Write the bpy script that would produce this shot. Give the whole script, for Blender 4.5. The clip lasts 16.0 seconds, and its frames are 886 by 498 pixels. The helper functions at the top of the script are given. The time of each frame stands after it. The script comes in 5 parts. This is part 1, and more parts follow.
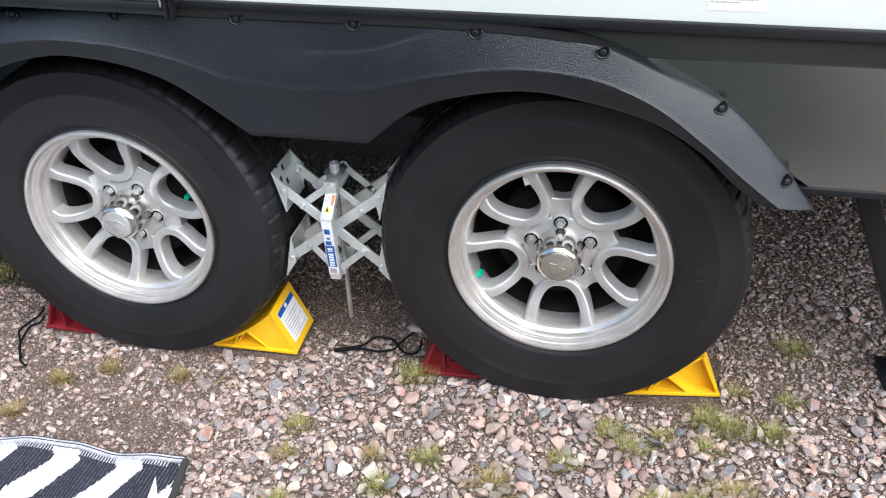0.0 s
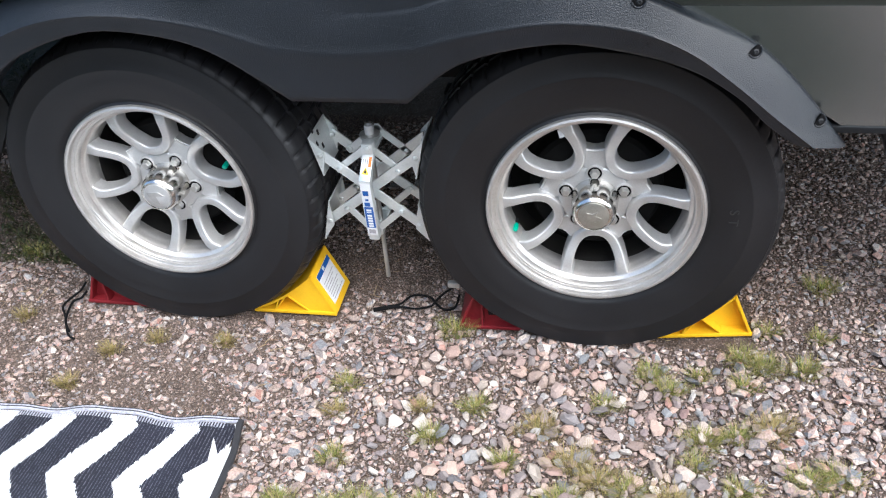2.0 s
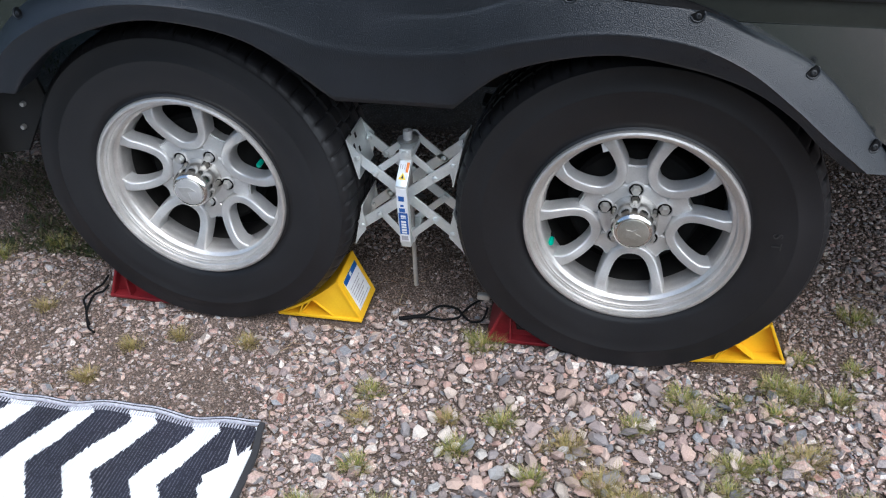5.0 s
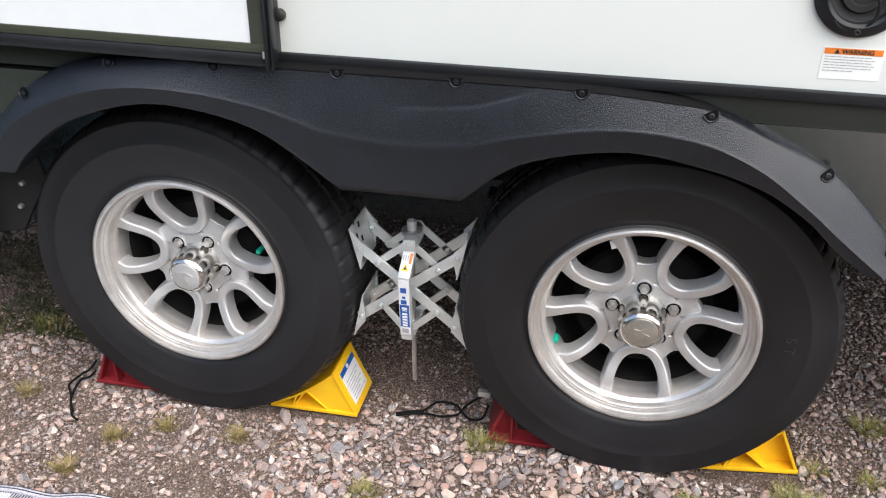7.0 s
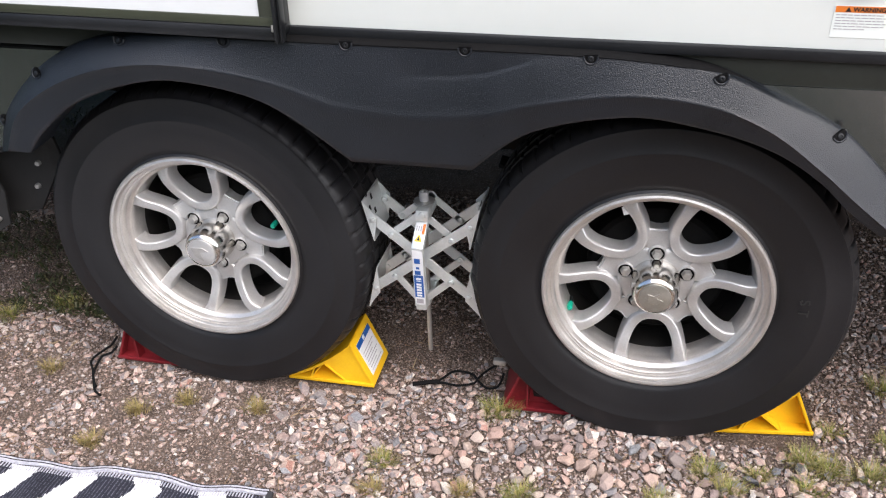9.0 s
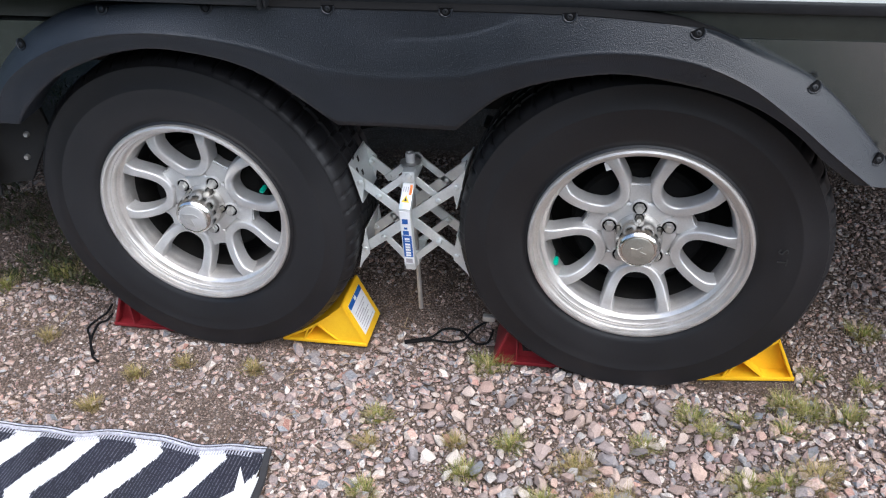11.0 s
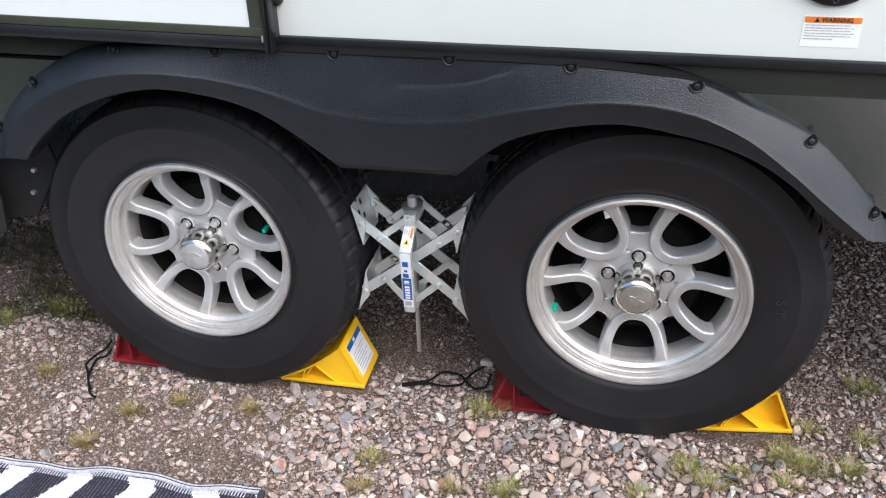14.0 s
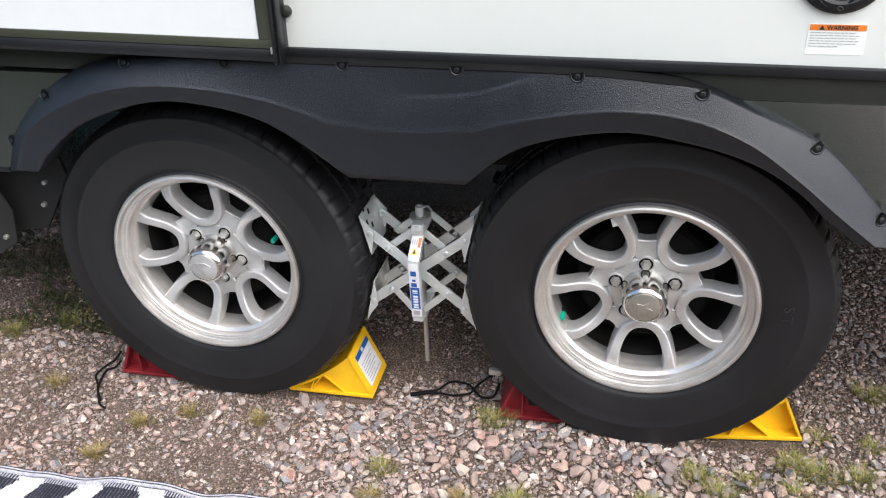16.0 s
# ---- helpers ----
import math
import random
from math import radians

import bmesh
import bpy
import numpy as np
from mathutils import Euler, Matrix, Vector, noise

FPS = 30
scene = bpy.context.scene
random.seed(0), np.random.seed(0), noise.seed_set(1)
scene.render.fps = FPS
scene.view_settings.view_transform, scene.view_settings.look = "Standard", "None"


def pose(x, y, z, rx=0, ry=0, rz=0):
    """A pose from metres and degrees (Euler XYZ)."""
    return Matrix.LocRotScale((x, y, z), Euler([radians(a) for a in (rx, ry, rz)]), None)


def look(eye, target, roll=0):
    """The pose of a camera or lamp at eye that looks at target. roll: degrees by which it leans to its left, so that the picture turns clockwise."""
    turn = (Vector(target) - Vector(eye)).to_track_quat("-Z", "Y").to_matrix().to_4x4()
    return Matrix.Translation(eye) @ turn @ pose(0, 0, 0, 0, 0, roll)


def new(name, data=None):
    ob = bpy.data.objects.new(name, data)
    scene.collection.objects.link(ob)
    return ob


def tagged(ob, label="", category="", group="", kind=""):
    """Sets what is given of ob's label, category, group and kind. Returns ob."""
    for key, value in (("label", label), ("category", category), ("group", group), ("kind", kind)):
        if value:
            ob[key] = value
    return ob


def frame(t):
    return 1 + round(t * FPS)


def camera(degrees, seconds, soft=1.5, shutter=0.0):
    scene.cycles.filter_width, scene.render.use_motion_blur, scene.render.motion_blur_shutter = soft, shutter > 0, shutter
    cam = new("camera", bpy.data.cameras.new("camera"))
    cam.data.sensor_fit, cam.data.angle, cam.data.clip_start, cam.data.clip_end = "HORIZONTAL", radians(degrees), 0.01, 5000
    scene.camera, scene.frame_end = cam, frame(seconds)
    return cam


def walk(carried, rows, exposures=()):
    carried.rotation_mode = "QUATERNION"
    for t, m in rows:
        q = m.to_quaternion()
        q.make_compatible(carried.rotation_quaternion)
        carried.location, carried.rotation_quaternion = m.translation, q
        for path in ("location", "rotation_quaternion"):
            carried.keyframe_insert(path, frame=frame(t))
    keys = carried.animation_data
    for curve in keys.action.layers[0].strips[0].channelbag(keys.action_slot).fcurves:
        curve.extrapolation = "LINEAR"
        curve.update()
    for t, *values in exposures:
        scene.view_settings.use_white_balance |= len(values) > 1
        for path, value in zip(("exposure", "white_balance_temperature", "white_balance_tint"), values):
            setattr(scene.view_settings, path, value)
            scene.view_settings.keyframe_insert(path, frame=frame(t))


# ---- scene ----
cam = camera(55.6, 16.0, soft=1.15)
PATH = [
    (0, (0.553, -1.335, 1.278), (0.175, 0.28, 0.16), -2.1),
    (0.5, (0.541, -1.344, 1.287), (0.131, 0.251, 0.152), -4.7),
    (1, (0.499, -1.374, 1.301), (0.106, 0.217, 0.154), -6.0),
    (1.5, (0.478, -1.391, 1.298), (0.114, 0.195, 0.135), -5.3),
    (2, (0.481, -1.396, 1.291), (0.115, 0.173, 0.106), -4.8),
    (2.5, (0.45, -1.429, 1.281), (0.039, 0.113, 0.075), -4.0),
    (3, (0.451, -1.423, 1.275), (0.027, 0.111, 0.064), -2.5),
    (3.2, (0.447, -1.409, 1.277), (0.037, 0.133, 0.071), -1.9),
    (5.3, (0.4, -1.393, 1.261), (0.025, 0.223, 0.145), -1.8),
    (5.5, (0.387, -1.381, 1.262), (0.005, 0.276, 0.209), -1.3),
    (6, (0.368, -1.361, 1.24), (-0.039, 0.353, 0.293), 0.3),
    (6.5, (0.377, -1.357, 1.238), (-0.017, 0.351, 0.275), 0.4),
    (7, (0.388, -1.361, 1.247), (0.005, 0.346, 0.276), -0.0),
    (7.5, (0.392, -1.363, 1.246), (0.007, 0.34, 0.271), -0.4),
    (8, (0.393, -1.367, 1.247), (-0.001, 0.327, 0.26), -0.8),
    (8.5, (0.392, -1.369, 1.244), (-0.009, 0.314, 0.241), -1.2),
    (9, (0.394, -1.372, 1.244), (-0.017, 0.297, 0.221), -1.8),
    (9.2, (0.403, -1.376, 1.241), (-0.021, 0.292, 0.222), -2.1),
    (11.3, (0.413, -1.401, 1.255), (0.036, 0.225, 0.153), -3.3),
    (11.5, (0.423, -1.396, 1.242), (0.045, 0.237, 0.152), -3.7),
    (12, (0.437, -1.403, 1.244), (0.076, 0.237, 0.157), -4.4),
    (12.5, (0.443, -1.404, 1.247), (0.097, 0.24, 0.162), -3.8),
    (13, (0.437, -1.395, 1.251), (0.081, 0.259, 0.185), -2.9),
    (13.5, (0.433, -1.393, 1.253), (0.055, 0.271, 0.21), -2.5),
    (14, (0.418, -1.406, 1.262), (0.018, 0.271, 0.25), -1.8),
    (14.5, (0.412, -1.414, 1.268), (-0.004, 0.28, 0.288), -1.6),
    (15, (0.412, -1.419, 1.273), (-0.01, 0.283, 0.312), -1.9),
    (15.5, (0.411, -1.423, 1.261), (-0.009, 0.277, 0.294), -2.0),
    (16, (0.415, -1.417, 1.26), (0.0, 0.273, 0.274), -2.3),
]
walk(cam, [(t, look(eye, target, roll)) for t, eye, target, roll in PATH],
     [(0, 1.43, 6150, 7), (0.5, 1.41, 6090, 7), (1.2, 1.42, 6130, 7), (2.5, 1.36, 5880, 6), (3.0, 1.16, 5800, 6), (3.2, 1.12, 5800, 6), (5.3, 0.98, 5850, 6), (5.5, 1.03, 5920, 6), (6.0, 1.25, 6380, 7), (9.0, 1.27, 6520, 12), (11.5, 1.15, 5960, 8), (12.5, 1.18, 6090, 7), (13.5, 1.2, 6100, 8), (14.5, 1.25, 6330, 9), (16, 1.27, 6430, 9)])
SKY, SUN = 0.128, 2.55

from mathutils.bvhtree import BVHTree

# ---------------- world, sun ----------------
world = bpy.data.worlds.new("overcast_sky")
scene.world = world
world.use_nodes = True
wn = world.node_tree
sky = wn.nodes.new("ShaderNodeTexSky")
sky.sky_type = "NISHITA"
sky.sun_disc = False
sky.sun_elevation = radians(60)
sky.sun_rotation = radians(127)
sky.air_density, sky.dust_density, sky.ozone_density = 1.0, 2.6, 1.0
wn.links.new(sky.outputs["Color"], wn.nodes["Background"].inputs["Color"])
wn.nodes["Background"].inputs["Strength"].default_value = SKY

sun = new("sun", bpy.data.lights.new("sun", "SUN"))
sun.data.energy, sun.data.angle, sun.data.color = SUN, radians(100), (1.0, 0.955, 0.9)
sun.matrix_world = look((3.3, -2.5, 5.4), (0, 0, 0))


# ---------------- materials ----------------
def tree(name):
    m = bpy.data.materials.new(name)
    m.use_nodes = True
    nt = m.node_tree
    return m, nt, nt.nodes["Principled BSDF"]


def node(nt, kind, **props):
    n = nt.nodes.new("ShaderNode" + kind)
    for k, v in props.items():
        if k == "op":
            n.operation = v
        else:
            n.inputs[k].default_value = v
    return n


def ramp(nt, fac, stops):
    r = nt.nodes.new("ShaderNodeValToRGB")
    els = r.color_ramp.elements
    while len(els) < len(stops):
        els.new(0.5)
    for e, (p, c) in zip(els, stops):
        e.position, e.color = p, (*c, 1)
    nt.links.new(fac, r.inputs["Fac"])
    return r.outputs["Color"]


def coords(nt):
    return nt.nodes.new("ShaderNodeTexCoord").outputs["Object"]


def noise_tex(nt, scale, detail=4.0, rough=0.55):
    n = node(nt, "TexNoise", Scale=scale, Detail=detail, Roughness=rough)
    nt.links.new(coords(nt), n.inputs["Vector"])
    return n.outputs["Fac"]


def bump(nt, bsdf, height, strength, distance=0.001):
    b = node(nt, "Bump", Strength=strength, Distance=distance)
    nt.links.new(height, b.inputs["Height"])
    nt.links.new(b.outputs["Normal"], bsdf.inputs["Normal"])
    return b


def surface(name, low, high, rough=0.5, metal=0.0, scale=8.0, grain=300.0, relief=0.15, rough_var=0.12, spec=0.5, depth=0.001):
    """A surface with stains at one scale, grain at another, uneven gloss and fine relief."""
    m, nt, b = tree(name)
    big, fine = noise_tex(nt, scale, 5), noise_tex(nt, grain, 3)
    mix = node(nt, "Math", op="MULTIPLY_ADD")
    mix.inputs[1].default_value = 0.35
    nt.links.new(fine, mix.inputs[0])
    half = node(nt, "Math", op="MULTIPLY")
    half.inputs[1].default_value = 0.65
    nt.links.new(big, half.inputs[0])
    nt.links.new(half.outputs[0], mix.inputs[2])
    nt.links.new(ramp(nt, mix.outputs[0], [(0.33, low), (0.67, high)]), b.inputs["Base Color"])
    rv = node(nt, "MapRange", **{"To Min": max(0.02, rough - rough_var), "To Max": min(1, rough + rough_var)})
    nt.links.new(mix.outputs[0], rv.inputs["Value"])
    nt.links.new(rv.outputs["Result"], b.inputs["Roughness"])
    b.inputs["Metallic"].default_value = metal
    b.inputs["Specular IOR Level"].default_value = spec
    if relief:
        bump(nt, b, fine, relief, depth)
    return m


def random_colour(name, source, stops, rough=0.75, grain=250.0, relief=0.6, translucent=0.0):
    """Colours picked at random: one a stone or a blade."""
    m, nt, b = tree(name)
    if source == "island":
        rnd = nt.nodes.new("ShaderNodeNewGeometry").outputs["Random Per Island"]
    else:
        rnd = nt.nodes.new("ShaderNodeObjectInfo").outputs["Random"]
    col = ramp(nt, rnd, stops)
    fine = noise_tex(nt, grain, 4)
    mul = nt.nodes.new("ShaderNodeMix")
    mul.data_type, mul.blend_type = "RGBA", "MULTIPLY"
    mul.inputs["Factor"].default_value = 0.85
    nt.links.new(col, mul.inputs[6])
    nt.links.new(ramp(nt, fine, [(0.3, (0.45, 0.43, 0.42)), (0.66, (1.15, 1.13, 1.1))]), mul.inputs[7])
    nt.links.new(mul.outputs[2], b.inputs["Base Color"])
    b.inputs["Roughness"].default_value = rough
    b.inputs["Specular IOR Level"].default_value = 0.35
    if translucent:
        b.inputs["Subsurface Weight"].default_value = translucent
        b.inputs["Subsurface Radius"].default_value = (0.004, 0.006, 0.002)
    if relief:
        bump(nt, b, fine, relief, 0.0015)
    return m


STONES = [(0.0, (0.39, 0.258, 0.220)), (0.09, (0.225, 0.222, 0.235)), (0.18, (0.49, 0.340, 0.290)), (0.27, (0.135, 0.139, 0.153)),
          (0.36, (0.36, 0.285, 0.250)), (0.45, (0.53, 0.388, 0.330)), (0.54, (0.175, 0.190, 0.215)), (0.62, (0.31, 0.230, 0.200)), (0.70, (0.55, 0.465, 0.415)),
          (0.77, (0.37, 0.205, 0.170)), (0.84, (0.25, 0.262, 0.280)), (0.92, (0.62, 0.560, 0.515)), (1.0, (0.27, 0.225, 0.190))]
BRIGHTER = [(p, (min(0.78, 1.14 * r), min(0.76, 1.14 * g), min(0.74, 1.12 * b))) for p, (r, g, b) in STONES]      # coarse stones, the same colours brightened
M_STONE = random_colour("gravel_stone", "object", BRIGHTER)
M_COARSE = random_colour("coarse_gravel", "island", BRIGHTER)
M_GRAVEL = random_colour("gravel", "island", STONES)
M_GRIT = random_colour("grit", "island", [(0, (0.15, 0.104, 0.082)), (0.2, (0.29, 0.205, 0.168)), (0.4, (0.10, 0.088, 0.08)), (0.6, (0.19, 0.135, 0.105)), (0.8, (0.40, 0.315, 0.265)), (0.9, (0.15, 0.145, 0.145)), (1, (0.16, 0.118, 0.092))])
M_GRASS = random_colour("grass_blade", "island", [(0, (0.12, 0.17, 0.032)), (0.3, (0.22, 0.255, 0.055)), (0.55, (0.37, 0.32, 0.11)), (0.8, (0.47, 0.37, 0.18)), (1, (0.18, 0.23, 0.05))], rough=0.6, relief=0, grain=60, translucent=0.2)
M_DRYGRASS = random_colour("dry_grass_blade", "island", [(0, (0.2, 0.19, 0.06)), (0.4, (0.36, 0.28, 0.11)), (0.75, (0.44, 0.33, 0.16)), (1, (0.24, 0.24, 0.07))], rough=0.65, relief=0, grain=60, translucent=0.15)
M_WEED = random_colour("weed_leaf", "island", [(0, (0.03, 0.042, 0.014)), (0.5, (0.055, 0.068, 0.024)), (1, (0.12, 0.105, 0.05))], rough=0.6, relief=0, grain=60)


def ground_material():
    """Packed dirt where loose stones lie on it; further off the stones are cells of the surface itself."""
    m = surface("packed_dirt", (0.04, 0.029, 0.023), (0.15, 0.112, 0.09), rough=0.9, scale=14, grain=240, relief=1.0, spec=0.2, depth=0.005)
    nt = m.node_tree
    b = nt.nodes["Principled BSDF"]
    soil = b.inputs["Base Color"].links[0].from_socket
    grit = node(nt, "TexVoronoi", Scale=230.0)
    nt.links.new(coords(nt), grit.inputs["Vector"])
    speck = nt.nodes.new("ShaderNodeSeparateColor")
    nt.links.new(grit.outputs["Color"], speck.inputs[0])
    crumb = ramp(nt, speck.outputs[0], [(0.0, (0.07, 0.05, 0.04)), (0.3, (0.17, 0.125, 0.10)), (0.55, (0.10, 0.085, 0.078)), (0.8, (0.20, 0.15, 0.122)), (1.0, (0.29, 0.235, 0.20))])
    room = nt.nodes.new("ShaderNodeMapRange")
    room.inputs["From Min"].default_value, room.inputs["From Max"].default_value = 0.38, 0.6
    nt.links.new(grit.outputs["Distance"], room.inputs["Value"])
    gritty = nt.nodes.new("ShaderNodeMix")
    gritty.data_type = "RGBA"
    nt.links.new(room.outputs["Result"], gritty.inputs["Factor"])
    nt.links.new(crumb, gritty.inputs[6])
    nt.links.new(soil, gritty.inputs[7])
    dirt = gritty.outputs[2]
    low = node(nt, "Math", op="SUBTRACT")
    low.inputs[0].default_value = 1.0
    nt.links.new(grit.outputs["Distance"], low.inputs[1])
    bump(nt, b, low.outputs[0], 0.9, 0.004)
    cells = node(nt, "TexVoronoi", Scale=62.0)
    nt.links.new(coords(nt), cells.inputs["Vector"])
    tone = nt.nodes.new("ShaderNodeSeparateColor")
    nt.links.new(cells.outputs["Color"], tone.inputs[0])
    stone = ramp(nt, tone.outputs[0], STONES)
    gap = nt.nodes.new("ShaderNodeMapRange")
    gap.inputs["From Min"].default_value, gap.inputs["From Max"].default_value = 0.35, 0.62
    nt.links.new(cells.outputs["Distance"], gap.inputs["Value"])
    far = nt.nodes.new("ShaderNodeMix")
    far.data_type = "RGBA"
    nt.links.new(gap.outputs["Result"], far.inputs["Factor"])
    nt.links.new(stone, far.inputs[6])
    nt.links.new(dirt, far.inputs[7])
    sep = nt.nodes.new("ShaderNodeSeparateXYZ")
    nt.links.new(coords(nt), sep.inputs[0])
    reach = []
    for axis, mid, half in ((0, 0.02, 1.9), (1, 1.15, 1.8)):
        off = node(nt, "Math", op="SUBTRACT")
        off.inputs[1].default_value = mid
        nt.links.new(sep.outputs[axis], off.inputs[0])
        size = node(nt, "Math", op="ABSOLUTE")
        nt.links.new(off.outputs[0], size.inputs[0])
        edge = node(nt, "MapRange", **{"From Min": half - 0.15, "From Max": half + 0.1})
        nt.links.new(size.outputs[0], edge.inputs["Value"])
        reach.append(edge.outputs["Result"])
    most = node(nt, "Math", op="MAXIMUM")
    nt.links.new(reach[0], most.inputs[0])
    nt.links.new(reach[1], most.inputs[1])
    mix = nt.nodes.new("ShaderNodeMix")
    mix.data_type = "RGBA"
    nt.links.new(most.outputs[0], mix.inputs["Factor"])
    nt.links.new(dirt, mix.inputs[6])
    nt.links.new(far.outputs[2], mix.inputs[7])
    # a lawn added beyond the front of the pitch, dark for the skirt to mirror
    wob = node(nt, "Math", op="MULTIPLY_ADD")
    wob.inputs[1].default_value = 0.9
    nt.links.new(noise_tex(nt, 2.5, 5), wob.inputs[0])
    nt.links.new(sep.outputs[0], wob.inputs[2])
    lawn = node(nt, "MapRange", **{"From Min": -1.05, "From Max": -1.45})
    nt.links.new(wob.outputs[0], lawn.inputs["Value"])
    # and along the unseen open side, up to a gravel strip, added for reflections too
    side = node(nt, "Math", op="MULTIPLY_ADD")
    side.inputs[1].default_value = 0.3
    nt.links.new(noise_tex(nt, 2.5, 5), side.inputs[0])
    nt.links.new(sep.outputs[1], side.inputs[2])
    front = node(nt, "MapRange", **{"From Min": -0.98, "From Max": -1.12})
    nt.links.new(side.outputs[0], front.inputs["Value"])
    unseen_drive = node(nt, "MapRange", **{"From Min": 1.9, "From Max": 1.55})
    bend = node(nt, "Math", op="MULTIPLY_ADD")
    bend.inputs[1].default_value = 0.7
    nt.links.new(noise_tex(nt, 1.1, 5), bend.inputs[0])
    nt.links.new(sep.outputs[0], bend.inputs[2])
    nt.links.new(bend.outputs[0], unseen_drive.inputs["Value"])
    unseen_verge = node(nt, "Math", op="MULTIPLY")
    nt.links.new(front.outputs["Result"], unseen_verge.inputs[0])
    nt.links.new(unseen_drive.outputs["Result"], unseen_verge.inputs[1])
    grown = node(nt, "Math", op="MAXIMUM")
    nt.links.new(unseen_verge.outputs[0], grown.inputs[0])
    nt.links.new(lawn.outputs["Result"], grown.inputs[1])
    turf = nt.nodes.new("ShaderNodeMix")
    turf.data_type = "RGBA"
    nt.links.new(grown.outputs[0], turf.inputs["Factor"])
    nt.links.new(mix.outputs[2], turf.inputs[6])
    nt.links.new(ramp(nt, noise_tex(nt, 60, 4), [(0.3, (0.013, 0.016, 0.010)), (0.7, (0.040, 0.045, 0.026))]), turf.inputs[7])
    nt.links.new(turf.outputs[2], b.inputs["Base Color"])
    return m


M_DIRT = ground_material()
M_WHITE = surface("white_gelcoat_panel", (0.795, 0.83, 0.785), (0.815, 0.848, 0.806), rough=0.22, scale=1.5, grain=30, relief=0.02, rough_var=0.05)
M_SLIDE = surface("bright_white_panel", (0.70, 0.72, 0.715), (0.75, 0.77, 0.765), rough=0.25, scale=1.5, grain=30, relief=0.02, rough_var=0.05)
M_SKIRT = surface("graphite_skirt_metal", (0.225, 0.245, 0.243), (0.275, 0.295, 0.293), rough=0.2, metal=0.92, scale=2, grain=60, relief=0.02, rough_var=0.05)
M_BAND = surface("dark_olive_band", (0.018, 0.02, 0.017), (0.028, 0.031, 0.026), rough=0.32, scale=3, grain=80, relief=0.03, spec=0.3)
M_TRIM = surface("black_trim_vinyl", (0.008, 0.009, 0.010), (0.016, 0.017, 0.019), rough=0.36, scale=6, grain=200, relief=0.06, spec=0.32)
M_OLIVE = surface("olive_frame_paint", (0.03, 0.034, 0.022), (0.045, 0.05, 0.034), rough=0.35, scale=4, grain=120, relief=0.03)
M_FENDER = surface("textured_black_plastic", (0.0042, 0.0060, 0.0085), (0.0105, 0.0134, 0.0190), rough=0.33, scale=6, grain=600, relief=0.95, rough_var=0.2, depth=0.0011, spec=0.56)
M_LEDGE_SHADE = surface("ledge_shade_black", (0.002, 0.002, 0.0022), (0.005, 0.005, 0.0055), rough=0.8, grain=300, relief=0.1, spec=0.15)
# near-black that paints the shade inside screw cups and lug pockets
M_PIT_SHADE = surface("pit_shade_black", (0.0008, 0.0008, 0.001), (0.003, 0.003, 0.0035), rough=0.6, relief=0, spec=0.12)
M_DARK = surface("black_underbody", (0.006, 0.006, 0.006), (0.015, 0.0145, 0.014), rough=0.75, scale=6, grain=120, relief=0.3)
M_TYRE = surface("tyre_rubber", (0.0060, 0.0060, 0.0070), (0.0135, 0.0133, 0.0146), rough=0.46, scale=5, grain=260, relief=0.14, rough_var=0.14, spec=0.42)
M_LETTER = surface("tyre_lettering", (0.018, 0.017, 0.017), (0.028, 0.027, 0.026), rough=0.6, relief=0.1)
M_ALLOY = surface("cast_alloy", (0.52, 0.515, 0.505), (0.68, 0.672, 0.658), rough=0.44, metal=0.66, scale=18, grain=350, relief=0.14, rough_var=0.1)
M_MACHINED = surface("machined_alloy", (0.53, 0.508, 0.48), (0.68, 0.655, 0.625), rough=0.38, metal=0.74, scale=22, grain=260, relief=0.05, rough_var=0.12)
M_BARREL = surface("dusted_shaded_alloy", (0.012, 0.0115, 0.0105), (0.045, 0.042, 0.038), rough=0.55, metal=0.4, scale=16, grain=300, relief=0.1)
M_CHROME = surface("chrome", (0.56, 0.54, 0.505), (0.68, 0.66, 0.62), rough=0.2, metal=1.0, scale=12, grain=36, relief=0, rough_var=0.06)
M_EMBLEM = surface("emblem_grey", (0.34, 0.33, 0.29), (0.46, 0.44, 0.39), rough=0.34, metal=0.7, scale=60, grain=300, relief=0.12)
M_ZINC = surface("zinc_plated_steel", (0.66, 0.69, 0.675), (0.84, 0.865, 0.85), rough=0.36, metal=0.62, scale=22, grain=240, relief=0.08, rough_var=0.14)
M_STEEL = surface("dull_steel_rod", (0.42, 0.41, 0.39), (0.6, 0.59, 0.56), rough=0.42, metal=0.8, scale=30, grain=300, relief=0.15)
M_YELLOW = surface("yellow_plastic", (0.78, 0.42, 0.008), (0.88, 0.53, 0.014), rough=0.42, scale=12, grain=260, relief=0.08)
M_RED = surface("faded_red_plastic", (0.14, 0.008, 0.012), (0.24, 0.016, 0.022), rough=0.5, scale=14, grain=220, relief=0.1)
M_STICKER = surface("white_sticker", (0.66, 0.66, 0.67), (0.8, 0.8, 0.8), rough=0.35, scale=40, grain=200, relief=0.02)
M_BLUE = surface("blue_print", (0.01, 0.07, 0.28), (0.018, 0.11, 0.38), rough=0.35, scale=30, relief=0)
M_ORANGE = surface("orange_print", (0.74, 0.19, 0.025), (0.82, 0.23, 0.035), rough=0.4, scale=30, relief=0)
M_INK = surface("grey_print", (0.3, 0.28, 0.29), (0.4, 0.38, 0.39), rough=0.5, scale=60, relief=0)
M_BLACKINK = surface("black_print", (0.012, 0.012, 0.014), (0.02, 0.02, 0.022), rough=0.5, scale=60, relief=0)
